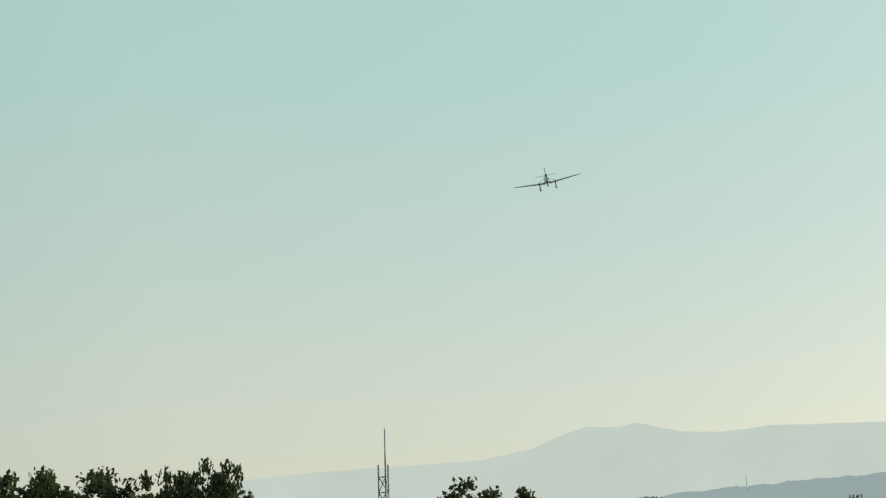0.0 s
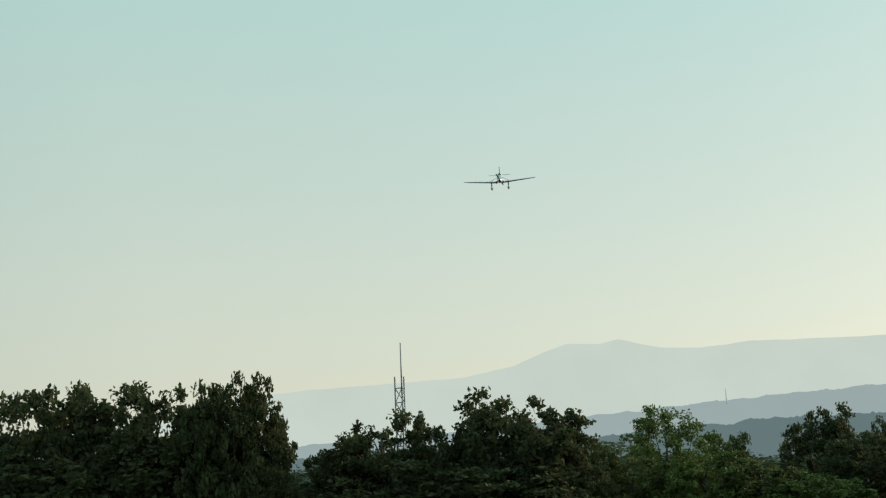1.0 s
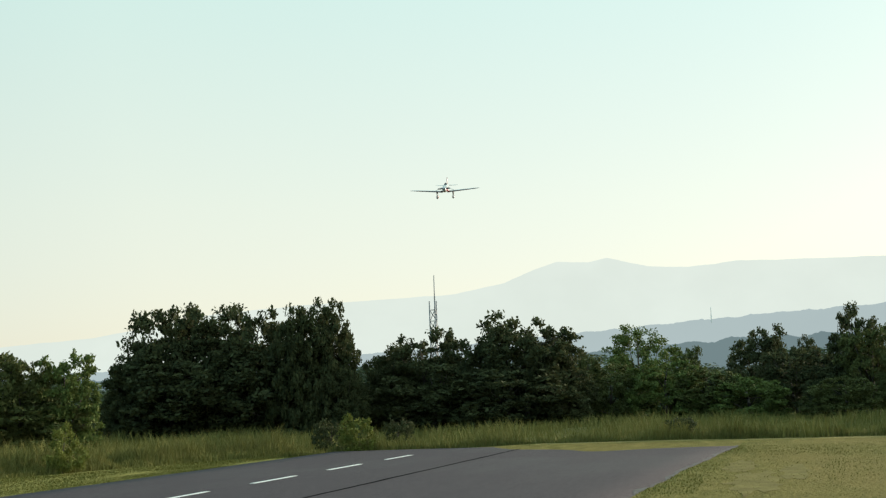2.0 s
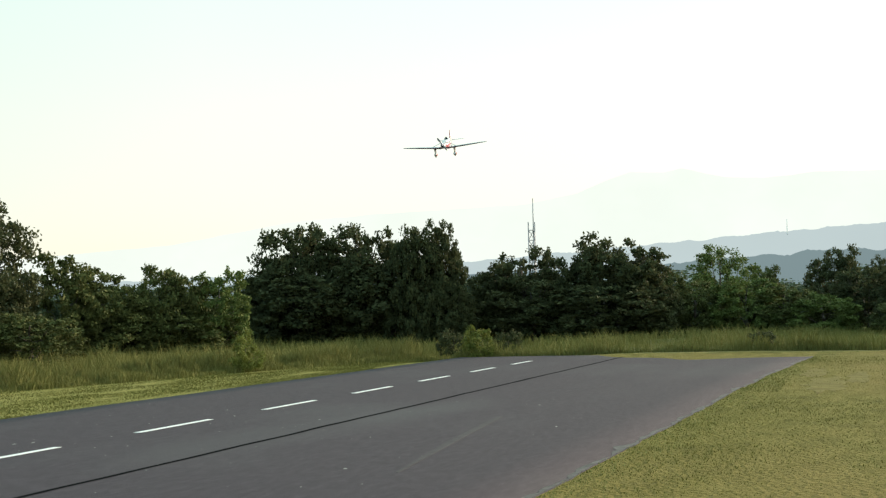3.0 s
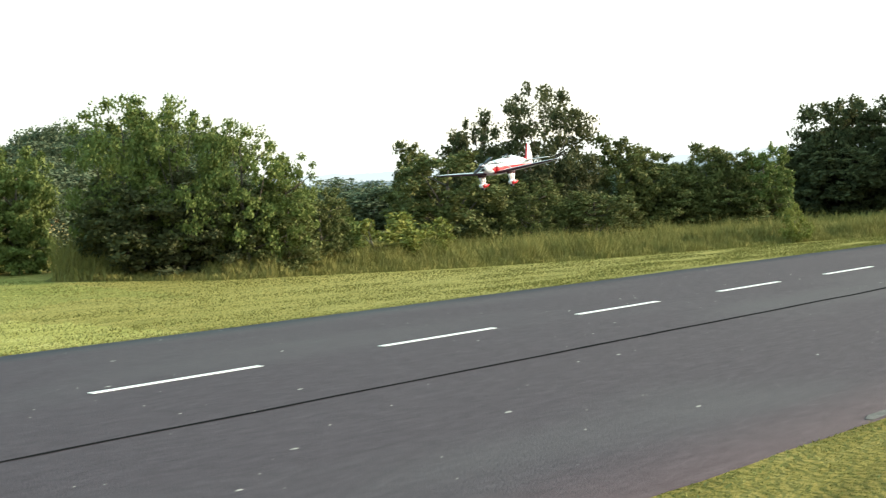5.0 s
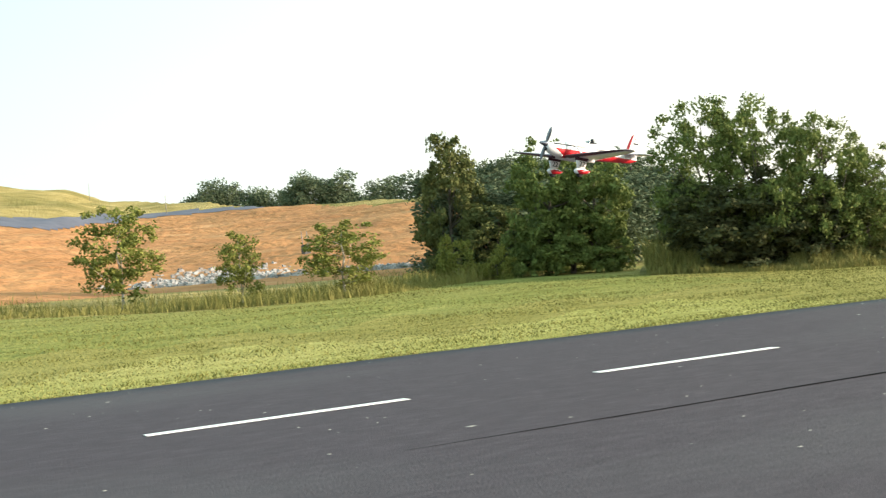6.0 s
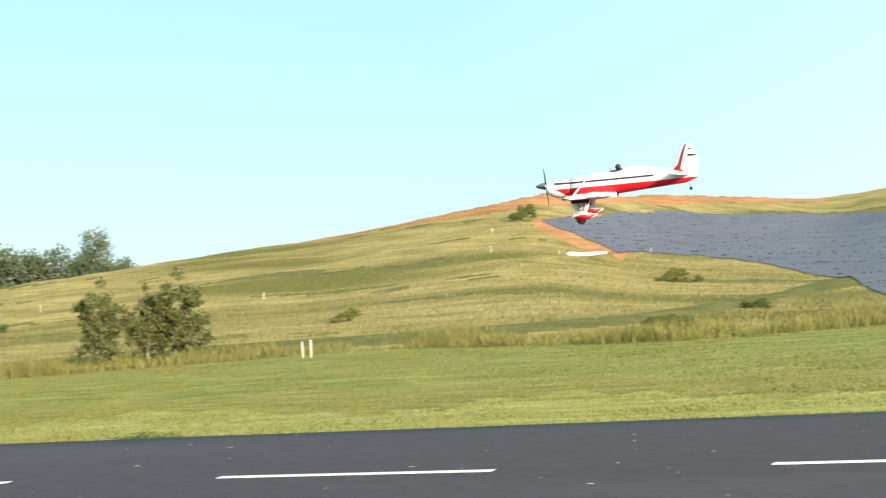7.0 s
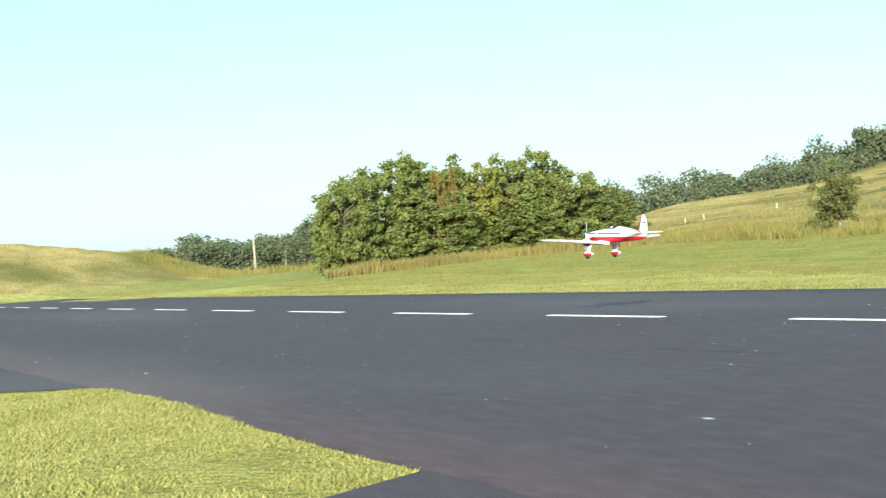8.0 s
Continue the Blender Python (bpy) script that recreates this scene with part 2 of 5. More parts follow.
M_GLASS.node_tree.nodes["Principled BSDF"].inputs["Roughness"].default_value = 0.03


# ---- helpers of the place ----
def mesh_object(name, verts, faces, mats, index=None, smooth=True, parent=None, label=""):
    me = bpy.data.meshes.new(name)
    me.from_pydata([tuple(v) for v in verts], [], [tuple(f) for f in faces])
    for m in mats if isinstance(mats, (list, tuple)) else [mats]:
        me.materials.append(m)
    if index is not None:
        me.polygons.foreach_set("material_index", list(index))
    me.polygons.foreach_set("use_smooth", [smooth] * len(me.polygons))
    me.update()
    ob = new(name, me)
    if parent is not None:
        ob.parent = parent
    if label:
        ob["label"] = label
    return ob


def part(name, bm, mat, parent, label="", smooth=True):
    me = bpy.data.meshes.new(name)
    bm.normal_update()
    bm.to_mesh(me)
    bm.free()
    me.materials.append(mat)
    me.polygons.foreach_set("use_smooth", [smooth] * len(me.polygons))
    ob = new(name, me)
    ob.parent = parent
    if label:
        ob["label"] = label
    return ob


def thing(name, m, label, category, group="", kind=""):
    ob = new(name)
    ob.empty_display_size = 0.3
    ob.matrix_basis = m
    return tagged(ob, label, category, group, kind)


def smooth_step(v):
    v = np.clip(v, 0, 1)
    return v * v * (3 - 2 * v)


# skyline of the land round the airfield: bearing, rise in degrees; and how far off it is
RISE = np.array([(-180, -0.4), (-95, 1.5), (-80, 1.72), (-76.2, 1.25), (-73.2, 0.68), (-70.3, -0.35), (-66, -0.4), (-58, -0.3), (-52.7, 0.8), (-47.9, 1.6), (-43.5, 1.95), (-38, 3.1), (-32.2, 3.82), (-24.9, 4.56), (-19.8, 5.25), (-14.6, 6.0), (-7.4, 5.35), (-2.3, 4.79), (1.5, 5.15), (5, 5.25), (9.4, 4.9), (14.2, 4.2), (16.5, 3.45), (24.1, 2.85), (29, 2.84), (35.1, 2.48), (36.2, 1.6), (40, 1.0), (46, -0.4), (180, -0.4)])
REACH = np.array([(-180, 600), (-85, 160), (-72, 140), (-66, 170), (-52, 150), (-15, 150), (-7, 240), (16, 260), (24, 190), (35, 160), (45, 400), (180, 600)])
BANK = np.array([(-180, 0.0), (-80, 0.3), (-63, 0.8), (-25, 1.0), (2, 1.0), (20, 0.65), (40, 0.7), (50, 0.6), (60, 0.05), (180, 0.0)])
H0 = 1.43


def eased(table, span):
    """The same table with its corners rounded off."""
    az = np.arange(-180, 180.1, 0.25)
    k = int(span / 0.25)
    v = np.convolve(np.pad(np.interp(az, table[:, 0], table[:, 1]), k, mode="edge"), np.ones(2 * k + 1) / (2 * k + 1), mode="valid")
    return np.stack([az, v], -1)


RISE, REACH, BANK = eased(RISE, 1.0), eased(REACH, 4.0), eased(BANK, 4.0)


def ground_z(x, y):
    x, y = np.asarray(x, float), np.asarray(y, float)
    az, r = np.degrees(np.arctan2(x, y)), np.maximum(np.hypot(x, y), 1e-3)
    bank = np.interp(az, BANK[:, 0], BANK[:, 1])
    near = bank * smooth_step((y - 20) / 22)
    rm = np.clip(42 / np.maximum(np.cos(np.radians(az)), 0.05), 42, 110)
    zm = bank * smooth_step((rm * np.cos(np.radians(az)) - 20) / 22)
    em = np.degrees(np.arctan2(zm - H0, rm))
    es, rs = np.interp(az, RISE[:, 0], RISE[:, 1]), np.interp(az, REACH[:, 0], REACH[:, 1])
    u = np.clip(np.log(r / rm) / np.log(rs / rm), 0, 1)
    el = em + (es - em) * u ** 1.15
    hill = H0 + np.minimum(r, rs) * np.tan(np.radians(el)) - np.clip(r - rs, 0, 200) * 0.12
    return np.where(r > rm, hill, near)


def roughness(x, y):
    return noise.noise(Vector((x * 0.07, y * 0.07, 0))) * 0.5 + noise.noise(Vector((x * 0.25, y * 0.25, 3))) * 0.16


def surf(x, y):
    """Height of the ground with its unevenness."""
    r = math.hypot(x, y)
    return float(ground_z(x, y)) + roughness(x, y) * float(smooth_step((r - 45) / 60)) * min(r / 130, 1.3)


def bearing(az, el):
    """Where the land lies at that bearing and rise."""
    rr = np.geomspace(40, float(np.interp(az, REACH[:, 0], REACH[:, 1])), 900)
    a = radians(az)
    zz = ground_z(rr * math.sin(a), rr * math.cos(a))
    e = np.degrees(np.arctan2(zz - H0, rr))
    k = int(np.argmin(abs(e - el)))
    return rr[k] * math.sin(a), rr[k] * math.cos(a)


def inside(poly, px, py):
    hit = np.zeros(np.shape(px), bool)
    for (x0, y0), (x1, y1) in zip(poly, poly[1:] + poly[:1]):
        if y0 != y1:
            hit ^= ((y0 > py) != (y1 > py)) & (px < (x1 - x0) * (py - y0) / (y1 - y0) + x0)
    return hit


def weed_front(x):
    """Where the mown grass ends and the tall weeds before the woods begin."""
    return np.interp(x, [22, 27, 34, 50, 68, 75.4, 77.5, 81], [41, 38.5, 31.5, 27.3, 22.8, 19.8, 0.0, -30.0])


# ---- ground ----
AZ = np.concatenate([np.arange(-180, -95, 5), np.arange(-95, -20, 0.24), np.arange(-20, 26, 0.1), np.arange(26, 95, 0.24), np.arange(95, 180, 5)])
RR = np.concatenate([np.linspace(0.5, 19, 14), np.geomspace(20, 300, 240), np.geomspace(330, 4400, 12)])
A2, R2 = np.meshgrid(np.radians(AZ), RR, indexing="ij")
GX, GY = R2 * np.sin(A2), R2 * np.cos(A2)
GZ = ground_z(GX, GY)
rough = np.array([roughness(x, y) for x, y in zip(GX.ravel(), GY.ravel())]).reshape(GX.shape)
GE = np.degrees(np.arctan2(GZ - H0, R2))
fade = smooth_step((R2 - 45) / 60) * (np.abs(np.degrees(A2)) < 95)
# old terrace banks across the grass hill
DEG = np.degrees(A2)
bench = np.exp(-((GE - np.interp(DEG, [-32, -21, -11, -5, -1], [-0.1, -0.05, 0.12, 0.7, 1.25])) / 0.22) ** 2) * smooth_step((DEG + 34) / 5) * smooth_step((3 - DEG) / 5)
ledge = np.exp(-((GE - np.interp(DEG, [-38.4, -26.5, -14, -9], [1.6, 2.65, 3.0, 3.1])) / 0.09) ** 2) * smooth_step((DEG + 42) / 5) * smooth_step((-9 - DEG) / 3)
# worn ledges cut across the earth slope of the pit
saw = np.mod(GE / 0.62 + rough * 0.35 + 0.02 * DEG, 1.0)
ledges = smooth_step(saw / 0.8) * smooth_step((1 - saw) / 0.2) * smooth_step((DEG - 8) / 3) * smooth_step((37 - DEG) / 3) * smooth_step((GE - 0.2) / 0.3)
GZ = np.where(GZ == 0, -0.02, GZ - 0.02) + rough * fade * np.clip(R2 / 130, 0, 1.3) + bench * 0.25 + ledge * 0.35 + ledges * 0.55
na, nr = GX.shape
idx = np.arange(na * nr).reshape(na, nr)
nxt = np.roll(idx, -1, axis=0)
QUADS = np.stack([idx[:, :-1], idx[:, 1:], nxt[:, 1:], nxt[:, :-1]], -1).reshape(-1, 4)
VERTS = np.stack([GX, GY, GZ], -1).reshape(-1, 3)
FA, FE, FR = (np.broadcast_to(v, GX.shape).ravel()[QUADS].mean(1) for v in (np.degrees(A2), GE, R2))
FA = np.broadcast_to(np.degrees(A2), GX.shape).ravel()[QUADS[:, 0]] + 0.06
FY = VERTS[QUADS][:, :, 1].mean(1)
LINER = [(-14.6, 4.77), (-11, 4.87), (-6.1, 4.5), (-2.4, 4.15), (5.1, 3.75), (6.6, 3.4), (15, 2.95), (24, 3.0), (24, 2.78), (16, 2.5), (6.2, 2.85), (10.2, 1.92), (8, -0.19), (7.3, -0.63), (1.1, 0.04), (-2.6, 1.55), (-7.5, 2.75), (-11.3, 3.19)]
EARTH = [(6.3, 2.83), (16.5, 2.55), (24.1, 2.9), (35.1, 2.6), (36.2, 1.65), (35.3, -0.4), (23.9, -0.35), (16.3, -0.3), (8.9, -0.3), (8.2, -0.1), (10.2, 1.9)]
CREST = [(-14.6, 6.2), (-7.3, 5.5), (-2.3, 4.9), (-2.3, 4.66), (-7.3, 5.0), (-14.6, 5.45), (-20, 5.0), (-26, 4.38), (-26, 4.7), (-19.8, 5.5)]
SCAR = [(-14.4, 4.95), (-11.0, 3.35), (-10.7, 3.1), (-11.2, 2.9), (-13.0, 3.55), (-14.6, 4.3), (-15.1, 4.75)]
beyond = FR > 43
liner = inside(LINER, FA, FE) & beyond & (FR < 262)
earth = (inside(EARTH, FA, FE) | inside(CREST, FA, FE) | inside(SCAR, FA, FE)) & beyond & (FR < 262) & ~liner
mown_far = 41 + 3 * np.sin(FA * 0.2)
kind_of = np.where(earth, 2, np.where((FY > mown_far) | (FR > 115), 1, 0))
weeds = (bench + rough * 0.9).ravel()[QUADS[:, 0]] > 0.4
patch = np.array([noise.noise(Vector((px * 0.05, py * 0.22, 9))) + 0.5 * noise.noise(Vector((px * 0.3, py * 0.6, 2))) for px, py in zip(GX.ravel(), GY.ravel())])[QUADS[:, 0]]
weeds |= (patch > 0.42) & (FA > -62) & (FA < 12)
uncut = (FY > 28.5 + 1.6 * rough.ravel()[QUADS[:, 0]] + 0.8 * np.sin(FA * 0.9)) & (VERTS[QUADS][:, :, 0].mean(1) < 30)
kind_of = np.where(uncut & (kind_of == 0), 4, kind_of)
clipped = (FY > 19) & (FY < 24.6 + 1.2 * np.sin(FA * 0.35) + 0.5 * np.sin(FA * 1.7)) & (VERTS[QUADS][:, :, 0].mean(1) < 24)
kind_of = np.where(clipped & (kind_of == 0), 5, kind_of)
FX = VERTS[QUADS][:, :, 0].mean(1)
kind_of = np.where((kind_of == 0) & ((FX > 9) & (FY < 12) | (FY < -12)), 6, kind_of)
kind_of = np.where(weeds & (kind_of == 1) & (FA > -58), 3, kind_of)
kind_of = np.where((FR > 100) & (FA > 40) | (VERTS[QUADS][:, :, 0].mean(1) > 76) & (FY > -8), 1, kind_of)
in_weeds = (VERTS[QUADS][:, :, 0].mean(1) > 22) & (VERTS[QUADS][:, :, 0].mean(1) < 135) & (FY > weed_front(VERTS[QUADS][:, :, 0].mean(1)) + 0.3 * rough.ravel()[QUADS[:, 0]]) & (FA > 40)
kind_of = np.where(in_weeds & ((kind_of < 2) | (kind_of == 4)), 3, kind_of)
ground = mesh_object("ground", VERTS, QUADS, [M_MOWN, M_MEADOW, M_EARTH, M_WEED, M_ROUGH, M_PALE, M_GOLD], kind_of)
tagged(ground, "mown grass field, meadow hills and bare orange earth", "ground", kind="structure")
LV, inv = np.unique(QUADS[liner], return_inverse=True)
lift = VERTS[LV] + (0, 0, 0.06)
sheet = mesh_object("landfill_liner", lift, inv.reshape(-1, 4), M_LINER)
tagged(sheet, "grey liner sheeting spread over the landfill slope", "liner", kind="structure")

# ---- runway ----
Y_FAR, X_WEST, X_EAST = 19.7, -86.0, 75.0


def near_edge(x):
    return float(np.interp(x, [-16.4, -14.4, -12.7, -11, -9, -7, 10, 13, 20, 28, 38, 50, 62, 75], [3.85, 4.04, 4.04, 3.92, 3.78, 3.75, 3.75, 2.9, 2.6, 2.35, 2.05, 1.75, 1.2, 0.45]))


def far_edge(x):
    return Y_FAR - 0.0205 * max(x - 14, 0)


def edge_noise(x, s):
    return 0.07 * noise.noise(Vector((x * 1.3, s, 0))) + 0.12 * noise.noise(Vector((x * 0.22, s, 5)))


xs = np.arange(X_WEST, X_EAST + 0.1, 0.5)
rows_v, rows_f, cols = [], [], 13
for x in xs:
    lo, hi = near_edge(x) + edge_noise(x, 1), far_edge(x) + edge_noise(x, 2)
    for k in range(cols):
        y = lo + (hi - lo) * k / (cols - 1)
        rows_v.append((x, y, 0.03 * (1 - ((y - 11.7) / 8.5) ** 2)))
for i in range(len(xs) - 1):
    for k in range(cols - 1):
        a = i * cols + k
        rows_f.append((a, a + cols, a + cols + 1, a + 1))
n0 = len(rows_v)
for i in range(len(xs)):
    for k in (0, cols - 1):
        v = rows_v[i * cols + k]
        rows_v.append((v[0], v[1] + (-0.06 if k == 0 else 0.06), -0.12))
for i in range(len(xs) - 1):
    rows_f.append((i * cols, n0 + 2 * i, n0 + 2 * i + 2, (i + 1) * cols))
    rows_f.append((i * cols + cols - 1, (i + 1) * cols + cols - 1, n0 + 2 * i + 3, n0 + 2 * i + 1))
runway = mesh_object("runway", rows_v, rows_f, M_ASPHALT)
tagged(runway, "dark grey asphalt runway with worn patches", "runway", kind="structure")


def strip(name, pts, mat, label, category, z=0.004):
    """A flat band with thickness, from its outline."""
    bm = bmesh.new()
    vs = [bm.verts.new((x, y, z + 0.03 * max(0, 1 - ((y - 11.7) / 8.5) ** 2))) for x, y in pts]
    f = bm.faces.new(vs)
    if f.normal.z < 0:
        f.normal_flip()
    bm.normal_update()
    top = bmesh.ops.extrude_face_region(bm, geom=[f])
    bmesh.ops.translate(bm, verts=[v for v in top["geom"] if isinstance(v, bmesh.types.BMVert)], vec=(0, 0, 0.004))
    bmesh.ops.recalc_face_normals(bm, faces=bm.faces)
    me = bpy.data.meshes.new(name)
    bm.to_mesh(me)
    bm.free()
    me.materials.append(mat)
    ob = new(name, me)
    return tagged(ob, label, category, kind="structure")


# apron by the camera and the taxiway past the grass plot
apron = strip("apron", [(-7.1, 3.95), (-6.7, 2.9), (-6.0, -14), (10.6, -14), (10.9, 2.6), (11.6, 3.75)], M_ASPHALT, "dark asphalt apron joining the runway", "apron", z=-0.012)
taxiway = strip("taxiway", [(-22.8, 4.1), (-21.6, 3.2), (-21.0, -14), (-17.0, -14), (-16.8, 2.7), (-15.4, 4.1)], M_ASPHALT, "grey asphalt taxiway between grass plots", "taxiway", z=-0.012)

# tar seam along the runway
seam_pts = [(x, 9.45 + 0.05 * noise.noise(Vector((x * 0.5, 0, 9)))) for x in np.arange(X_WEST + 1, X_EAST - 0.5, 0.5)]
seam_v, seam_f = [], []
for x, y in seam_pts:
    w = 0.03 + 0.03 * abs(noise.noise(Vector((x * 2.1, 4, 0)))) + float(np.interp(x, [5, 13, 30], [-0.034, 0.008, 0.03]))
    w = max(w, 0.006)
    zc = 0.03 * (1 - ((y - 11.7) / 8.5) ** 2) + 0.005
    seam_v += [(x, y - w, zc), (x, y + w, zc)]
for i in range(len(seam_pts) - 1):
    if seam_pts[i][0] < 6 and noise.noise(Vector((seam_pts[i][0] * 0.4, 8, 0))) < 0.05:
        continue
    seam_f.append((2 * i, 2 * i + 2, 2 * i + 3, 2 * i + 1))
tagged(mesh_object("runway_seam", seam_v, seam_f, M_TAR), "black tar seam along the asphalt runway", "seam", kind="structure")

# pale worn fringe where the asphalt breaks up towards the grass
def edge_wear(x0, x1, inward):
    wear_v, wear_f = [], []
    wear_x = np.arange(x0, x1, 0.25)
    for x in wear_x:
        lo = near_edge(x) + edge_noise(x, 1)
        wd = max(0.015, inward + 0.22 * noise.noise(Vector((x * 0.7, 0, 21))) + 0.12 * noise.noise(Vector((x * 2.3, 0, 4))))
        for y in (lo + 0.005, lo + wd):
            wear_v.append((x, y, 0.03 * (1 - ((y - 11.7) / 8.5) ** 2) + 0.006))
    for i in range(len(wear_x) - 1):
        wear_f.append((2 * i, 2 * i + 2, 2 * i + 3, 2 * i + 1))
    tagged(mesh_object("runway_edge_wear", wear_v, wear_f, M_EDGE), "pale crumbling fringe of the asphalt runway", "worn edge", kind="structure")


edge_wear(20.0, X_EAST - 1, 0.1)
# bare earth showing through the grass by the runway's east end
for cx, cy, rx_, ry_, sd in ((51.5, -0.6, 3.6, 0.55, 1), (58.0, 0.0, 2.8, 0.4, 2), (55.0, -1.5, 3.2, 0.35, 3)):
    ring = [(cx + rx_ * math.cos(u) * (1 + 0.5 * noise.noise(Vector((math.cos(u) * 2.5, math.sin(u) * 2.5, sd)))), cy + ry_ * math.sin(u) * (1 + 0.7 * noise.noise(Vector((math.cos(u) * 4, math.sin(u) * 4, sd + 9))))) for u in np.linspace(0, 2 * math.pi, 64, endpoint=False)]
    strip("worn_patch", ring, M_DIRT, "brown worn patch in the grass beside the runway", "bare patch", z=-0.014)

# faint pale scuff where a wheel has dragged
strip("tyre_scuff", [(29.6, 5.02), (34.5, 5.58), (39.6, 6.15), (39.5, 6.29), (34.4, 5.75), (29.8, 5.12)], M_SCUFF, "pale tyre scuff across the asphalt", "scuff mark", z=0.003)

# centre-line dashes
DASH_X0, DASH_STEP, DASH_LEN, DASH_Y = 23.1, 6.096, 3.24, 13.11
for k in range(-17, 9):
    x0 = DASH_X0 + DASH_STEP * k
    if x0 < X_WEST + 1 or x0 + DASH_LEN > X_EAST:
        continue
    jit = [0.02 * noise.noise(Vector((k * 3.1, j, 0))) for j in range(4)]
    pts = [(x0 + jit[0], DASH_Y - 0.092), (x0 + DASH_LEN + jit[1], DASH_Y - 0.092), (x0 + DASH_LEN + jit[2], DASH_Y + 0.085), (x0 + jit[3], DASH_Y + 0.085)]
    d_ = strip("centre_line_dash", pts, M_PAINT, "white painted centre-line dash on asphalt", "road marking", z=0.006)
    d_["group"] = "runway centre line"
    del d_["kind"]

# pale grit and chips scattered over the asphalt
rng_g = np.random.default_rng(11)
grit_v, grit_f = [], []
for k in range(900):
    x, y = rng_g.uniform(-45, 45), rng_g.uniform(4.0, 19.5)
    s_, a_g, b = 0.011 * rng_g.uniform(0.4, 1.6) * (2.6 if k % 9 == 0 else 1), rng_g.uniform(-0.5, 0.5), len(grit_v)
    z = 0.03 * (1 - ((y - 11.7) / 8.5) ** 2) - 0.002
    for j in range(4):
        grit_v.append((x + s_ * (2.2 if j % 2 == 0 else 1) * math.cos(a_g + j * 1.57), y + s_ * math.sin(a_g + j * 1.57), z))
    grit_v.append((x, y, z + min(s_ * 0.5, 0.009)))
    grit_f += [(b, b + 1, b + 4), (b + 1, b + 2, b + 4), (b + 2, b + 3, b + 4), (b + 3, b, b + 4)]
tagged(mesh_object("grit", grit_v, grit_f, M_CONC, smooth=False), "pale grit and asphalt chips on the runway", "grit", kind="stuff")

# ---- model aeroplane: nose towards -x, origin on the thrust line above the wing ----
PX0 = 0.52  # nose tip ahead of the origin


def ring_body(sections, sides=20):
    """Rounded fuselage from rows of (x, half width, bottom, top, squareness)."""
    bm = bmesh.new()
    rings = []
    for x, w, lo, hi, sq in sections:
        c, hgt, ring = (lo + hi) / 2, (hi - lo) / 2, []
        for k in range(sides):
            a = 2 * math.pi * k / sides
            cy, cz = math.cos(a), math.sin(a)
            p = 2.0 / sq
            ring.append(bm.verts.new((x, w * math.copysign(abs(cy) ** p, cy), c + hgt * math.copysign(abs(cz) ** p, cz))))
        rings.append(ring)
    for r0, r1 in zip(rings, rings[1:]):
        for k in range(sides):
            bm.faces.new((r0[k], r0[(k + 1) % sides], r1[(k + 1) % sides], r1[k]))
    bm.faces.new(rings[0][::-1])
    bm.faces.new(rings[-1])
    bmesh.ops.recalc_face_normals(bm, faces=bm.faces)
    return bm


def airfoil(stations, side, thick=0.15):
    """A wing half: rows of (span, leading x, trailing x, z)."""
    prof = [(0.0, 0.0), (0.08, 0.56), (0.18, 0.85), (0.35, 1.0), (0.65, 0.7), (1.0, 0.04), (0.65, -0.35), (0.35, -0.5), (0.15, -0.5), (0.03, -0.3)]
    bm = bmesh.new()
    rings = []
    for s, le, te, z in stations:
        ch = te - le
        rings.append([bm.verts.new((le + u * ch, side * s, z + v * thick * ch * 0.62)) for u, v in prof])
    n = len(prof)
    for r0, r1 in zip(rings, rings[1:]):
        for k in range(n):
            bm.faces.new((r0[k], r0[(k + 1) % n], r1[(k + 1) % n], r1[k]))
    bm.faces.new(rings[0])
    bm.faces.new(rings[-1][::-1])
    bmesh.ops.recalc_face_normals(bm, faces=bm.faces)
    return bm


def tube(bm, p0, p1, r0, r1, sides=8):
    p0, p1 = Vector(p0), Vector(p1)
    q = (p1 - p0).to_track_quat("Z", "Y").to_matrix()
    rings = []
    for p, r in ((p0, r0), (p1, r1)):
        rings.append([bm.verts.new(p + q @ Vector((r * math.cos(2 * math.pi * k / sides), r * math.sin(2 * math.pi * k / sides), 0))) for k in range(sides)])
    for k in range(sides):
        bm.faces.new((rings[0][k], rings[0][(k + 1) % sides], rings[1][(k + 1) % sides], rings[1][k]))
    bm.faces.new(rings[0][::-1])
    bm.faces.new(rings[1])


def slab(outline, half, axis_y=0.0):
    """A plate in the x-z plane with rounded rim."""
    bm = bmesh.new()
    n = len(outline)
    cx, cz = sum(p[0] for p in outline) / n, sum(p[1] for p in outline) / n
    loops = []
    for off, k in ((-half, 0.94), (-half * 0.4, 1.0), (half * 0.4, 1.0), (half, 0.94)):
        loops.append([bm.verts.new((cx + (x - cx) * k, axis_y + off, cz + (z - cz) * k)) for x, z in outline])
    for a, b in zip(loops, loops[1:]):
        for k in range(n):
            bm.faces.new((a[k], a[(k + 1) % n], b[(k + 1) % n], b[k]))
    bm.faces.new(loops[0][::-1])
    bm.faces.new(loops[-1])
    bmesh.ops.recalc_face_normals(bm, faces=bm.faces)
    return bm


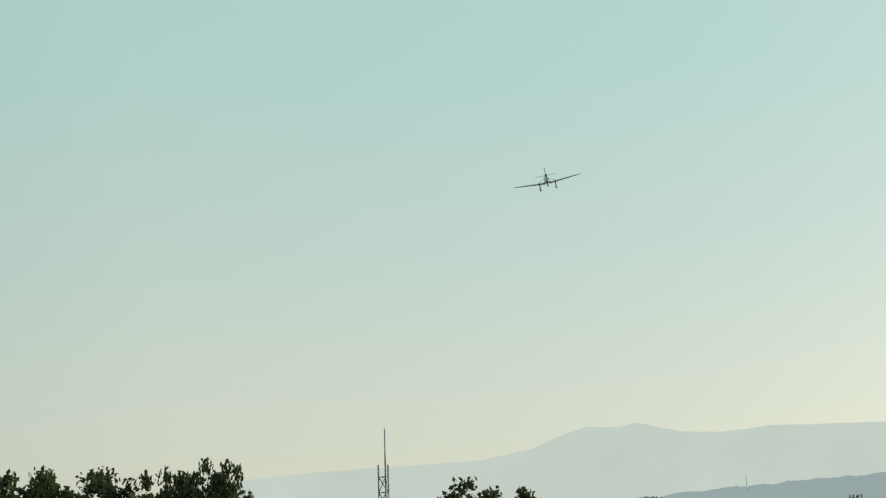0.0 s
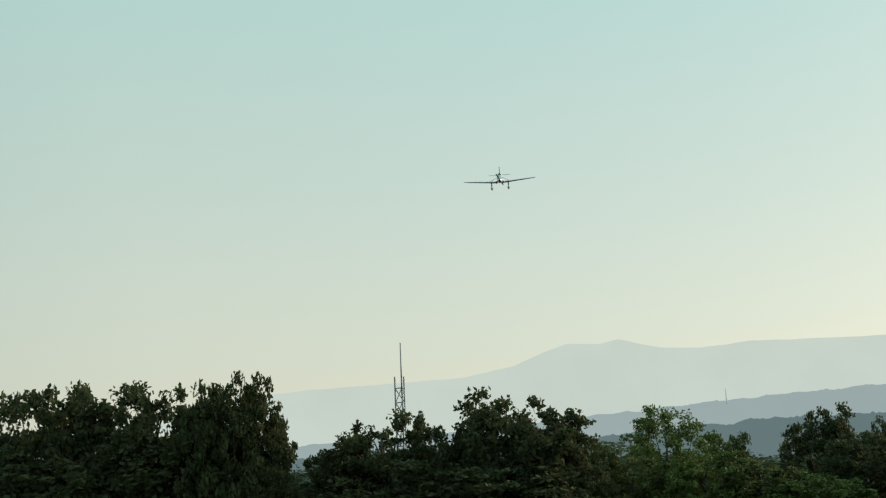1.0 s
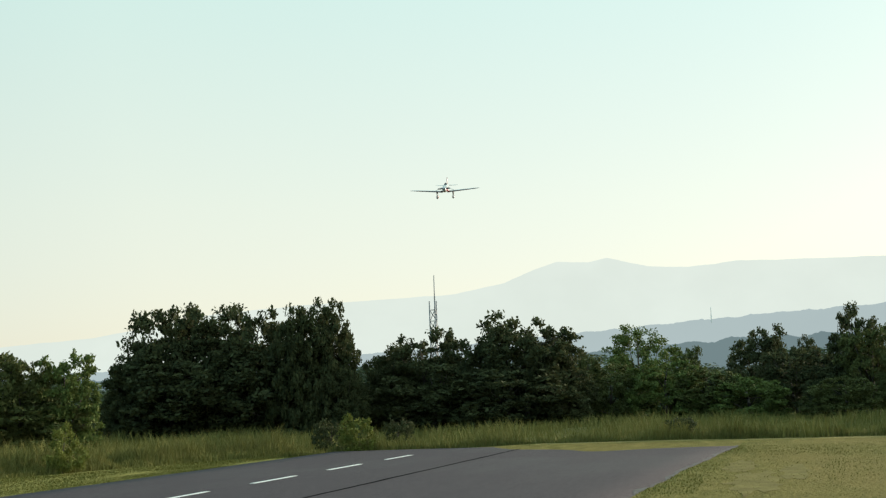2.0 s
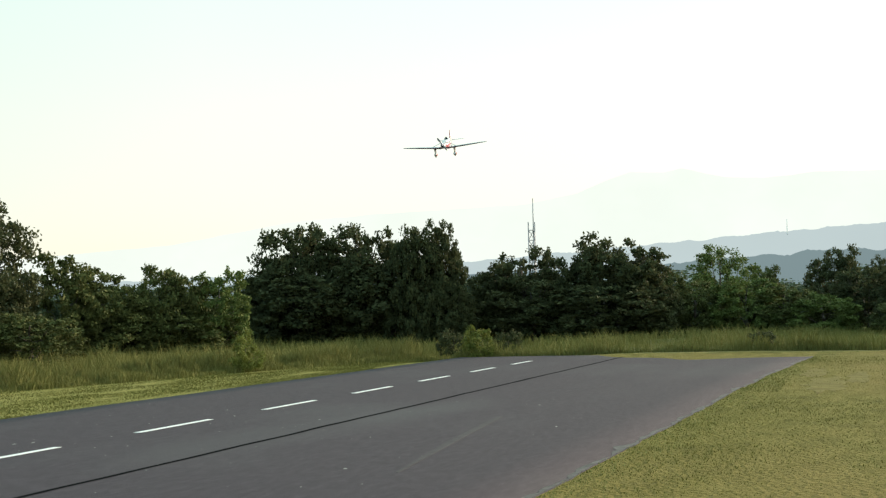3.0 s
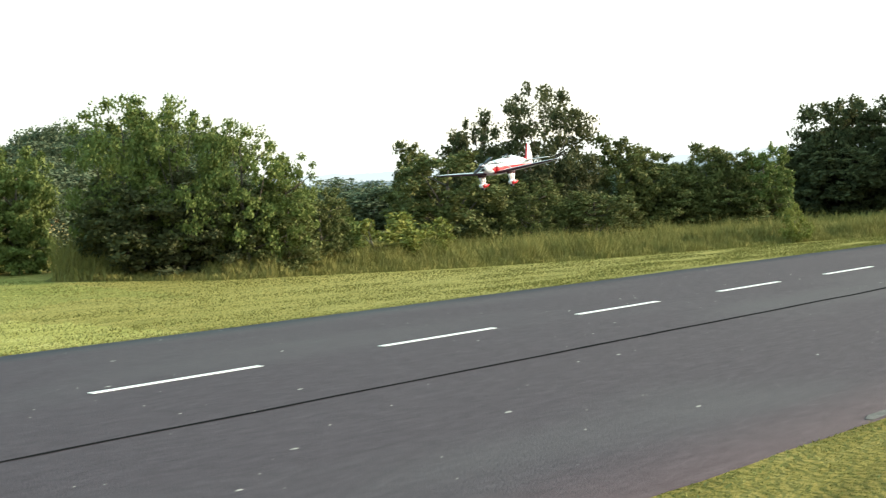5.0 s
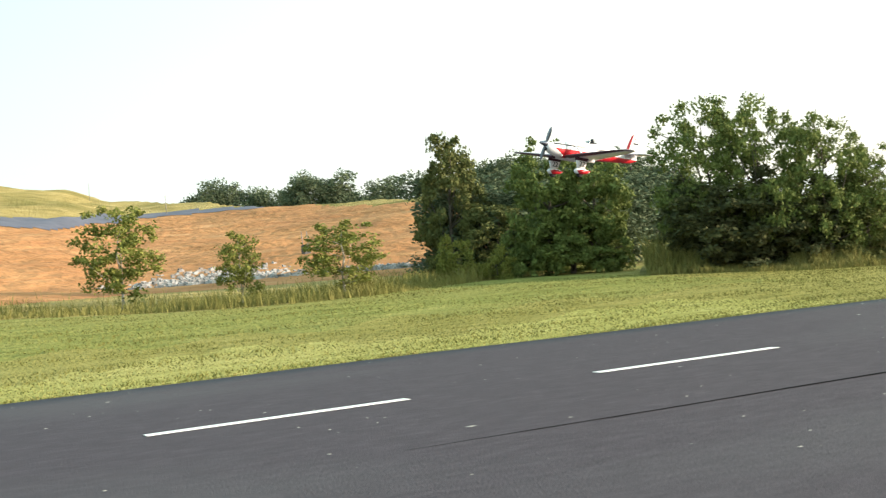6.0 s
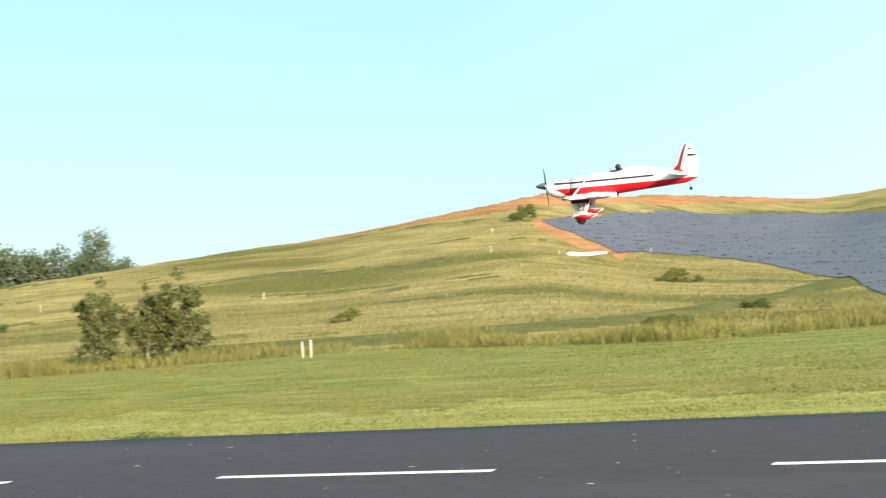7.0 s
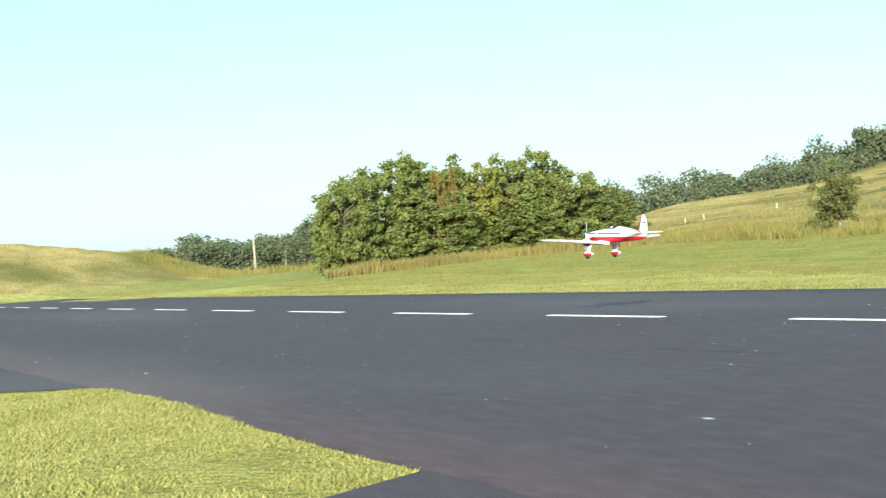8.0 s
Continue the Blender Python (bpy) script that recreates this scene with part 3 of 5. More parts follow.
def disc(c, r, half, sides=18, rim=0.3):
    bm = bmesh.new()
    loops = []
    for off, k in ((-half, 1 - rim), (-half * 0.5, 1), (half * 0.5, 1), (half, 1 - rim)):
        loops.append([bm.verts.new((c[0] + r * k * math.cos(2 * math.pi * i / sides), c[1] + off, c[2] + r * k * math.sin(2 * math.pi * i / sides))) for i in range(sides)])
    for a, b in zip(loops, loops[1:]):
        for i in range(sides):
            bm.faces.new((a[i], a[(i + 1) % sides], b[(i + 1) % sides], b[i]))
    bm.faces.new(loops[0][::-1])
    bm.faces.new(loops[-1])
    bmesh.ops.recalc_face_normals(bm, faces=bm.faces)
    return bm


def bar(lo, hi):
    bm = bmesh.new()
    bmesh.ops.create_cube(bm, size=1)
    for v in bm.verts:
        v.co = Vector([lo[i] + (v.co[i] + 0.5) * (hi[i] - lo[i]) for i in range(3)])
    return bm


def half_width(x):
    return float(np.interp(x + PX0, [0.1, 0.16, 0.34, 0.7, 1.0, 1.3, 1.56], [0.040, 0.062, 0.084, 0.094, 0.078, 0.042, 0.012]))


def build_aeroplane():
    plane = thing("model_aeroplane", pose(0, 0, 0), "red and white low-wing model aeroplane flying with spatted wheels", "model aeroplane")
    # fuselage: white upper body and red belly, one mesh each
    def profile(x):
        top = float(np.interp(x, [0.1, 0.16, 0.34, 0.6, 0.78, 0.84, 0.92, 1.1, 1.32, 1.56], [0.012, 0.028, 0.064, 0.098, 0.108, 0.118, 0.146, 0.130, 0.088, 0.03]))
        low = float(np.interp(x, [0.1, 0.16, 0.24, 0.34, 0.6, 0.78, 1.1, 1.48, 1.56], [-0.075, -0.110, -0.130, -0.134, -0.134, -0.117, -0.083, -0.045, -0.005]))
        return low, top
    xs_ = [0.34, 0.45, 0.6, 0.7, 0.8, 0.86, 0.92, 0.98, 1.05, 1.15, 1.3, 1.45, 1.56]
    body = part("fuselage", ring_body([(x - PX0, half_width(x - PX0), *profile(x), 2.6) for x in xs_]), M_WHITE, plane, "white fuselage with red belly")
    body.data.materials.append(M_RED)
    body.data.materials.append(M_BLACK)
    bm = bmesh.new()
    bm.from_mesh(body.data)
    for zc, sl in ((0.008, 0.0), (0.027, 0.0), (-0.034, 0.0)):
        bmesh.ops.bisect_plane(bm, geom=bm.verts[:] + bm.edges[:] + bm.faces[:], plane_co=(-0.32, 0, zc), plane_no=(-0.03, 0, 1))
    for f in bm.faces:
        c = f.calc_center_median()
        h = c.z - 0.03 * (c.x + 0.32)
        f.material_index = 1 if h < -0.034 or c.x > 1.02 else (2 if 0.008 < h < 0.027 and c.x < 0.68 and abs(c.y) > 0.03 else 0)
    bm.to_mesh(body.data)
    bm.free()
    cowl = part("cowling", ring_body([(x - PX0, half_width(x - PX0) * k, *[v * k2 for v in profile(x)], 2.3) for x, k, k2 in ((0.1, 0.8, 0.8), (0.108, 1.0, 1.0), (0.14, 1.03, 1.02), (0.18, 1.03, 1.02), (0.26, 1.03, 1.02), (0.335, 1.03, 1.01), (0.345, 0.95, 0.95))]), M_WHITE, plane, "white rounded engine cowling with a red wedge")
    cowl.data.materials.append(M_RED)
    cowl.data.materials.append(M_BLACK)
    bm = bmesh.new()
    bm.from_mesh(cowl.data)
    for zc, sl in ((0.008, 0.03), (0.027, 0.03), (-0.034, 0.03), (-0.034, -0.55)):
        bmesh.ops.bisect_plane(bm, geom=bm.verts[:] + bm.edges[:] + bm.faces[:], plane_co=(-0.33, 0, zc), plane_no=(-sl, 0, 1))
    for f in bm.faces:
        c = f.calc_center_median()
        h, wedge = c.z - 0.03 * (c.x + 0.33), c.z + 0.55 * (c.x + 0.33)
        f.material_index = 1 if h < -0.034 and wedge > -0.034 else (2 if 0.008 < h < 0.027 and c.x > -0.36 and abs(c.y) > 0.03 else 0)
    bm.to_mesh(cowl.data)
    bm.free()
    part("air_intake", ring_body([(0.105 - PX0, 0.03, -0.085, -0.045, 2), (0.097 - PX0, 0.03, -0.085, -0.045, 2)], 12), M_BLACK, cowl, "black cowling air intake")
    # wings
    for side in (1, -1):
        st = [(0.09, -0.20, 0.24, -0.125), (0.3, -0.185, 0.205, -0.108), (0.7, -0.16, 0.15, -0.077), (0.98, -0.135, 0.10, -0.055), (1.10, -0.105, 0.065, -0.046), (1.16, -0.06, 0.02, -0.042), (1.18, -0.025, -0.01, -0.041)]
        w = part("wing", airfoil(st, side), M_WHITE, plane, "white tapered wing with a dark red leading edge")
        w.data.materials.append(M_DARKRED)
        for f in w.data.polygons:
            if f.index < 60 and f.index % 10 in (0, 8, 9):
                f.material_index = 1
        part("aileron", airfoil([(0.55, 0.115, 0.178, -0.086), (0.98, 0.066, 0.108, -0.053)], side, 0.2), M_RED, w, "red aileron")
        part("wing_fillet", ring_body([(-0.16, 0.03, -0.15, -0.10, 2), (0.05, 0.05, -0.15, -0.075, 2), (0.27, 0.02, -0.14, -0.09, 2)], 12), M_WHITE, w).location = (0, side * 0.105, 0)
        bm = bmesh.new()
        tube(bm, (-0.03, side * 0.092, 0.03), (-0.12, side * 0.34, -0.085), 0.008, 0.008)
        part("wing_strut", bm, M_WHITE, plane, "white flying strut")
        # spatted undercarriage
        gy = side * 0.27
        bm = slab([(-0.16, -0.11), (0.05, -0.11), (-0.01, -0.275), (-0.10, -0.275)], 0.017, gy)
        leg = part("gear_fairing", bm, M_WHITE, plane, "white trouser fairing with number")
        cap = part("gear_fairing_cap", slab([(-0.163, -0.10), (0.055, -0.10), (0.026, -0.165), (-0.145, -0.165)], 0.02, gy), M_DARKRED, leg, "dark red fairing top")
        spat = part("wheel_spat", ring_body([(-0.15, 0.010, -0.340, -0.318, 2), (-0.125, 0.028, -0.362, -0.295, 2.2), (-0.06, 0.034, -0.368, -0.285, 2.3), (0.02, 0.026, -0.352, -0.292, 2.2), (0.09, 0.004, -0.325, -0.307, 2)], 14), M_WHITE, plane, "white wheel spat with red flash")
        spat.location = (0, gy, 0.035)
        part("spat_flash", slab([(-0.135, -0.325), (-0.06, -0.305), (0.085, -0.309), (0.02, -0.350), (-0.08, -0.366)], 0.0365), M_RED, spat, "red flash")
        wheel = part("wheel", disc((-0.06, 0, -0.352), 0.048, 0.018), M_RUBBER, spat, "black rubber tyre")
        for face in (1, -1):
            font = bpy.data.curves.new("racing_number", "FONT")
            font.body, font.size, font.align_x, font.align_y, font.extrude = "22", 0.09, "CENTER", "CENTER", 0.001
            font.materials.append(M_BLACK)
            txt = new("racing_number", font)
            txt.parent = leg
            txt["label"] = "black racing number"
            txt.matrix_basis = pose(-0.055, gy + face * 0.0195, -0.205, 90, 0, 180 if face > 0 else 0)
    # tail
    fin = part("fin", slab([(0.79, 0.06), (0.86, 0.13), (0.90, 0.25), (0.93, 0.315), (0.955, 0.33), (0.965, 0.05)], 0.0095), M_RED, plane, "red fin leading edge")
    rud = part("rudder", slab([(0.875, 0.085), (0.935, 0.30), (0.955, 0.335), (0.99, 0.325), (1.03, 0.25), (1.05, 0.14), (1.04, 0.03), (1.0, 0.0), (0.95, 0.03)], 0.011), M_WHITE, plane, "white rudder with small lettering")
    for face in (1, -1):
        part("registration_bar", bar((0.955, face * 0.011 - 0.001, 0.205), (1.035, face * 0.011 + 0.001, 0.225)), M_BLACK, rud, "black marking bar")
        part("registration_bar", bar((0.965, face * 0.011 - 0.001, 0.268), (1.0, face * 0.011 + 0.001, 0.282)), M_BLACK, rud, "black marking bar")
    for side in (1, -1):
        t = part("tailplane", airfoil([(0.02, 0.78, 1.02, 0.055), (0.25, 0.82, 1.01, 0.058), (0.36, 0.86, 0.99, 0.06), (0.40, 0.91, 0.96, 0.06)], side, 0.1), M_WHITE, plane, "white tailplane")
    bm = bmesh.new()
    tube(bm, (0.955, 0, -0.035), (0.972, 0, -0.10), 0.0035, 0.003)
    part("tailwheel_leg", bm, M_STEEL, plane)
    part("tailwheel", disc((0.972, 0, -0.105), 0.016, 0.007), M_RUBBER, plane, "small black tailwheel")
    # open cockpit
    rim = ring_body([(0.22, 0.045, 0.098, 0.112, 2), (0.25, 0.058, 0.098, 0.116, 2), (0.31, 0.058, 0.102, 0.124, 2), (0.335, 0.04, 0.108, 0.132, 2)], 16)
    part("cockpit_rim", rim, M_BLACK, plane, "black padded cockpit rim")
    doll = bmesh.new()
    bmesh.ops.create_uvsphere(doll, u_segments=14, v_segments=10, radius=0.028, matrix=pose(0.29, 0, 0.143))
    bmesh.ops.create_uvsphere(doll, u_segments=12, v_segments=8, radius=0.036, matrix=pose(0.295, 0, 0.100))
    part("pilot_doll", doll, M_BLACK, plane, "dark pilot doll bust")
    ws = slab([(0.195, 0.10), (0.23, 0.142), (0.237, 0.14), (0.212, 0.10)], 0.045)
    part("windshield", ws, M_GLASS, plane, "clear plastic windshield").visible_shadow = False
    for zz, xx in ((0.055, -0.22),):
        bm = bmesh.new()
        tube(bm, (xx, 0.03, zz), (xx, 0.03, zz + 0.032), 0.004, 0.003)
        part("vent_pipe", bm, M_STEEL, plane)
    # propeller: a part that spins
    prop = part("propeller", ring_body([(-0.012, 0.004, -0.004, 0.004, 2), (-0.01, 0.02, -0.02, 0.02, 2), (0.012, 0.02, -0.02, 0.02, 2)], 12), M_METAL, plane, "two-bladed metal propeller")
    for s in (1, -1):
        bm = bmesh.new()
        prof = [(0.02, 0.012, 35), (0.06, 0.022, 32), (0.12, 0.027, 24), (0.18, 0.022, 18), (0.215, 0.010, 14)]
        rings = []
        for r, hw, tw in prof:
            c, sn = math.cos(radians(tw)), math.sin(radians(tw))
            rings.append([bm.verts.new((s * hw * u * sn + v * 0.004, hw * u * c * s, s * r)) for u, v in ((-1, 0), (0, 1), (1, 0), (0, -1))])
        for r0, r1 in zip(rings, rings[1:]):
            for k in range(4):
                bm.faces.new((r0[k], r0[(k + 1) % 4], r1[(k + 1) % 4], r1[k]))
        bm.faces.new(rings[-1])
        bm.faces.new(rings[0][::-1])
        bmesh.ops.recalc_face_normals(bm, faces=bm.faces)
        part("propeller_blade", bm, M_SILVER, prop, "dark grey blade")
    part("spinner", ring_body([(-0.105, 0.002, -0.002, 0.002, 2), (-0.09, 0.014, -0.014, 0.014, 2), (-0.05, 0.028, -0.028, 0.028, 2), (-0.012, 0.036, -0.036, 0.036, 2), (0.004, 0.036, -0.036, 0.036, 2)], 16), M_METAL, prop, "polished metal spinner")
    prop.location = (0.1 - PX0 - 0.004, 0, 0.0)
    return plane, prop


aeroplane, propeller = build_aeroplane()

# ---- trees ----
def leaf_cloud(rng, clumps, per, size, flat=0.75):
    """Leaf cards scattered over the shells of many clumps; islands of one card each."""
    n = len(clumps) * per
    c = np.repeat(np.array([k[:3] for k in clumps]), per, 0)
    rad = np.repeat(np.array([k[3] for k in clumps]), per)
    d = rng.normal(size=(n, 3))
    d /= np.linalg.norm(d, axis=1, keepdims=True)
    axes = np.repeat(rng.uniform(0.7, 1.35, (len(clumps), 3)) * np.array([1, 1, flat]), per, 0)
    p = c + d * (rad * rng.uniform(0.12, 1.08, n) ** 0.75)[:, None] * axes
    u = rng.normal(size=(n, 3))
    u /= np.linalg.norm(u, axis=1, keepdims=True)
    v = np.cross(u, rng.normal(size=(n, 3)))
    v /= np.linalg.norm(v, axis=1, keepdims=True)
    s = size * rng.uniform(0.6, 1.35, n)[:, None]
    verts = np.stack([p - u * s, p - v * s * 0.55, p + u * s, p + v * s * 0.55], 1).reshape(-1, 3)
    return verts, np.arange(4 * n).reshape(n, 4)


def make_tree(name, seed, height, width, mat, label, base=0.12, clump_n=70, per=70, leaf=0.13, bulge=0.22, inner=0.3, clump_size=1.0, trunk_mat=None, trunk_r=0.2):
    rng = np.random.default_rng(seed)
    tree = thing(name, pose(0, 0, -400), label, "tree" if name != "bush" else "bush")
    clumps = []
    phase = rng.uniform(0, 6.28, 6)
    while len(clumps) < clump_n:
        d = rng.normal(size=3)
        d /= np.linalg.norm(d)
        a, el = math.atan2(d[1], d[0]), math.asin(d[2])
        lump = 1 + bulge * (0.5 * math.sin(2 * a + phase[0]) * math.cos(2 * el + phase[1]) + 0.5 * math.sin(5 * a + phase[2]) * math.cos(4 * el + phase[3]) + 0.35 * math.sin(9 * a + 7 * el + phase[4]))
        q = d * min(lump, 1.03) * rng.uniform(inner, 1.0) ** 0.5
        zz = min(abs(d[2]), 0.97)
        q[:2] *= min((1 - zz ** 3.0) ** 0.333 / math.sqrt(1 - zz * zz), 1.7)
        # rounder at the top, full towards the ground
        w = 0.5 * width * (1.0 if q[2] < 0 else 1.0 - 0.12 * q[2])
        z = height * (base + (1 - base) * (0.48 + 0.48 * q[2]))
        r = width * rng.uniform(0.055, 0.10) * clump_size
        if z > 0.02 * height:
            clumps.append((q[0] * w, q[1] * w, min(z, height - r * 0.5), r))
    # no clump floats off by itself
    pts = np.array(clumps)
    gaps = np.sort(np.linalg.norm(pts[:, None, :3] - pts[None, :, :3], axis=2), axis=1)[:, 4]
    keep = gaps < np.quantile(gaps, 0.94)
    clumps = [c for c, k in zip(clumps, keep) if k]
    v, f = leaf_cloud(rng, clumps, per, leaf)
    mesh_object("crown", v, f, mat, smooth=False, parent=tree)
    bm = bmesh.new()
    z, x, y = 0.0, 0.0, 0.0
    joints = [(0, 0, -0.3)]
    for k in range(5):
        z += height * 0.15
        x, y = x + rng.normal() * width * 0.02, y + rng.normal() * width * 0.02
        joints.append((x, y, z))
    for k, (p, q) in enumerate(zip(joints, joints[1:])):
        tube(bm, p, q, trunk_r * (1 - k * 0.17), trunk_r * (0.83 - k * 0.17), 7)
    for k in rng.choice(len(clumps), min(14, len(clumps)), replace=False):
        c = clumps[k]
        j = joints[1 + int(rng.integers(0, 4))]
        if c[2] > j[2]:
            tube(bm, j, c[:3], trunk_r * 0.32, trunk_r * 0.1, 5)
    part("trunk", bm, trunk_mat or M_BARK, tree)
    return tree


M_PALEBARK = material("pale_bark", [(0.3, (0.22, 0.20, 0.17)), (0.7, (0.42, 0.40, 0.36))], scale=6, rough=0.9, stretch=(1, 1, 0.3))
T_DARK = [make_tree("tree", 10 + k, 8, 7, M_OAK, "dark green broadleaf tree standing beyond the runway", base=-0.12, clump_n=215, per=84, leaf=0.145) for k in range(3)]
T_GREEN = [make_tree("tree", 20 + k, 7, 5.5, M_LEAF, "mid-green broadleaf tree at the meadow edge", clump_n=210, per=72, leaf=0.125, base=-0.12) for k in range(3)]
T_YELL = [make_tree("tree", 30 + k, 6, 5, M_YELLOW, "yellow-green broadleaf tree at the meadow edge", clump_n=140, per=62, leaf=0.11, base=-0.12) for k in range(2)]
T_OPEN = [make_tree("tree", 40 + k, 8, 7, (M_LEAF, M_OAK)[k], "open-crowned tree with gaps in its foliage", clump_n=120, per=105, leaf=0.10, base=0.14, bulge=0.34, inner=0.2, clump_size=0.95, trunk_r=0.16) for k in range(2)]
T_SAPL = [make_tree("sapling", 50 + k, 4, 2.6, M_YELLOW if k < 2 else M_OLIVE, "slender young tree in the long grass", clump_n=92, per=52 if k < 2 else 72, leaf=0.07, base=0.0, bulge=0.4, inner=0.1, clump_size=1.45, trunk_mat=M_PALEBARK, trunk_r=0.05) for k in range(3)]
T_BUSH = [make_tree("bush", 60 + k, 2.2, 2.6, (M_LEAF, M_YELLOW, M_OAK)[k], ("green", "yellow-green", "dark green")[k] + " leafy bush in the long grass", clump_n=75, per=55, leaf=0.075, base=-0.3, bulge=0.35, clump_size=1.2, trunk_r=0.04) for k in range(3)]
T_FAR = [make_tree("tree", 70 + k, 9, 8, M_FARLEAF, "distant ridge tree with haze tinted into its leaves", clump_n=120, per=190, leaf=0.15, base=-0.12, clump_size=1.9, bulge=0.15) for k in range(3)]
T_RUST = [make_tree("tree", 80, 7, 5, M_RUST, "tree with leaves turning orange among green ones", clump_n=140, per=62, leaf=0.115, base=-0.12)]
T_EAST = [make_tree("tree", 90 + k, 7, 5.5, M_OLIVE, "olive-green broadleaf tree at the meadow edge", clump_n=190, per=76, leaf=0.12, base=-0.12, bulge=0.3) for k in range(3)]
SIZES = {}
for group, (h_, w_) in (("d", (8, 7)), ("g", (7, 5.5)), ("y", (6, 5)), ("o", (8, 7)), ("s", (4, 2.6)), ("b", (2.2, 2.6)), ("f", (9, 8)), ("r", (7, 5)), ("e", (7, 5.5))):
    SIZES[group] = (h_, w_)
KINDS = {"d": T_DARK, "g": T_GREEN, "y": T_YELL, "o": T_OPEN, "s": T_SAPL, "b": T_BUSH, "f": T_FAR, "r": T_RUST, "e": T_EAST}
count = [0]


def plant(code, x, y, top, width, group, label="", wide=1.12, which=None):
    """A copy of a tree of that kind, from the ground to the given top."""
    count[0] += 1
    k = count[0]
    z = surf(x, y) - 0.1
    kinds = KINDS[code]
    h0, w0 = SIZES[code]
    src = kinds[(k * 7 // 3 if which is None else which) % len(kinds)]
    s = width * wide / w0 * (1.35 if code == 'f' else 1.0)
    m = pose(x, y, z, 0, 0, (k * 67) % 360) @ Matrix.Diagonal((s, s, max(top - z, 0.5) / h0 * (1.13 if code != 'f' else 1.11), 1))
    ob = copy_thing(src, m)
    tagged(ob, label, group=group)
    return ob


# wood beyond the runway's far end
for row in [("d", 101.1, 39.6, 9.0, 5.8), ("d", 103.1, 37.6, 9.0, 5.9), ("d", 101.1, 33.7, 8.7, 5.5), ("d", 99.3, 29.4, 8.5, 3.7), ("d", 99.7, 28.2, 8.5, 3.6), ("d", 100.2, 27.5, 6.6, 3.2), ("d", 100.5, 37.8, 5.9, 8.7), ("d", 101.4, 32.0, 6.0, 8.0), ("d", 100.5, 41.8, 5.9, 4.4), ("d", 99.6, 26.9, 4.1, 2.9),
            ("d", 107.3, 23.6, 6.8, 5.3), ("d", 108.2, 20.1, 7.0, 4.6), ("d", 107.1, 16.1, 7.5, 6.2), ("d", 108.3, 14.9, 6.2, 3.8), ("d", 106.5, 25.7, 5.3, 3.5), ("d", 105.6, 22.2, 4.3, 7.5), ("d", 105.5, 16.9, 4.4, 8.0), ("d", 107.6, 13.6, 4.3, 3.7)]:
    plant(*row, "trees beyond the runway", wide=1.2)
for row in [("e", 112.5, 12.6, 5.2, 2.2), ("o", 121.3, 9.8, 7.2, 6.3), ("e", 112.6, 10.9, 4.2, 4.6), ("g", 111.5, 7.1, 4.4, 4.9), ("e", 117.5, 5.8, 5.3, 2.2), ("e", 111.6, 4.1, 3.7, 5.2), ("g", 109.7, 1.5, 2.9, 4.7),
            ("d", 127.3, 1.1, 6.8, 4.5), ("d", 124.4, -2.4, 5.8, 2.4), ("d", 120.5, -1.8, 4.8, 5.6), ("d", 117.0, -5.8, 7.7, 3.6), ("d", 116.4, -4.4, 4.7, 4.6), ("e", 114.2, -6.7, 5.9, 4.1), ("d", 113.0, -11.5, 6.5, 6.0), ("d", 106, -17, 6.5, 7.0), ("e", 108, -4.5, 2.6, 4.5)]:
    plant(*row, "trees beyond the runway")
plant("o", 65.9, 41.4, 8.8, 6.2, "trees beyond the runway", "tall open-crowned tree with dark leaves against the sky", which=1)
for row in [("e", 56.0, 40.0, 4.9, 5.7), ("e", 57.0, 43.4, 5.8, 2.5), ("d", 66.0, 46.3, 7.6, 3.9), ("d", 64.0, 42.4, 5.4, 4.9), ("e", 60.0, 37.8, 3.4, 3.4), ("e", 63.0, 35.7, 2.8, 4.1), ("e", 72.0, 40.0, 6.0, 4.0), ("e", 74.0, 38.9, 5.0, 4.4), ("e", 77.0, 37.3, 5.3, 3.5), ("e", 78.0, 36.3, 4.7, 3.2), ("g", 79.0, 34.4, 5.1, 3.3),
            ("e", 78.0, 36.2, 2.9, 5.6), ("e", 74.0, 39.4, 2.9, 5.1), ("d", 68.0, 41.6, 5.1, 3.9), ("e", 76.0, 39.0, 3.6, 5.2)]:
    plant(*row, "trees along the meadow edge")
for row in [("o", 33.2, 35.3, 6.8, 4.0, 0), ("o", 34.4, 33.6, 6.7, 3.6, 0), ("o", 36.1, 32.1, 5.7, 3.4, 0), ("o", 37.5, 31.7, 4.5, 2.4, 0), ("d", 33.7, 34.9, 4.0, 4.6, 1), ("d", 35.5, 33.6, 3.6, 4.0, 2), ("e", 37.5, 32.5, 3.4, 3.4, 0), ("e", 40.5, 33.1, 3.3, 2.1, 1), ("e", 31.4, 50.5, 7.2, 3.0, 2), ("e", 32.5, 48.5, 3.9, 3.4, 0)]:
    plant(*row[:5], "trees along the meadow edge", which=row[5])
for row in [("b", 43.4, 33.1, 2.2, 4.1, 1), ("b", 45.9, 32.9, 1.9, 2.5, 1), ("b", 42.4, 34.2, 2.4, 2.2, 0), ("b", 31.0, 42.0, 2.4, 3.2, 0)]:
    plant(*row[:5], "bushes in the long grass", which=row[5])
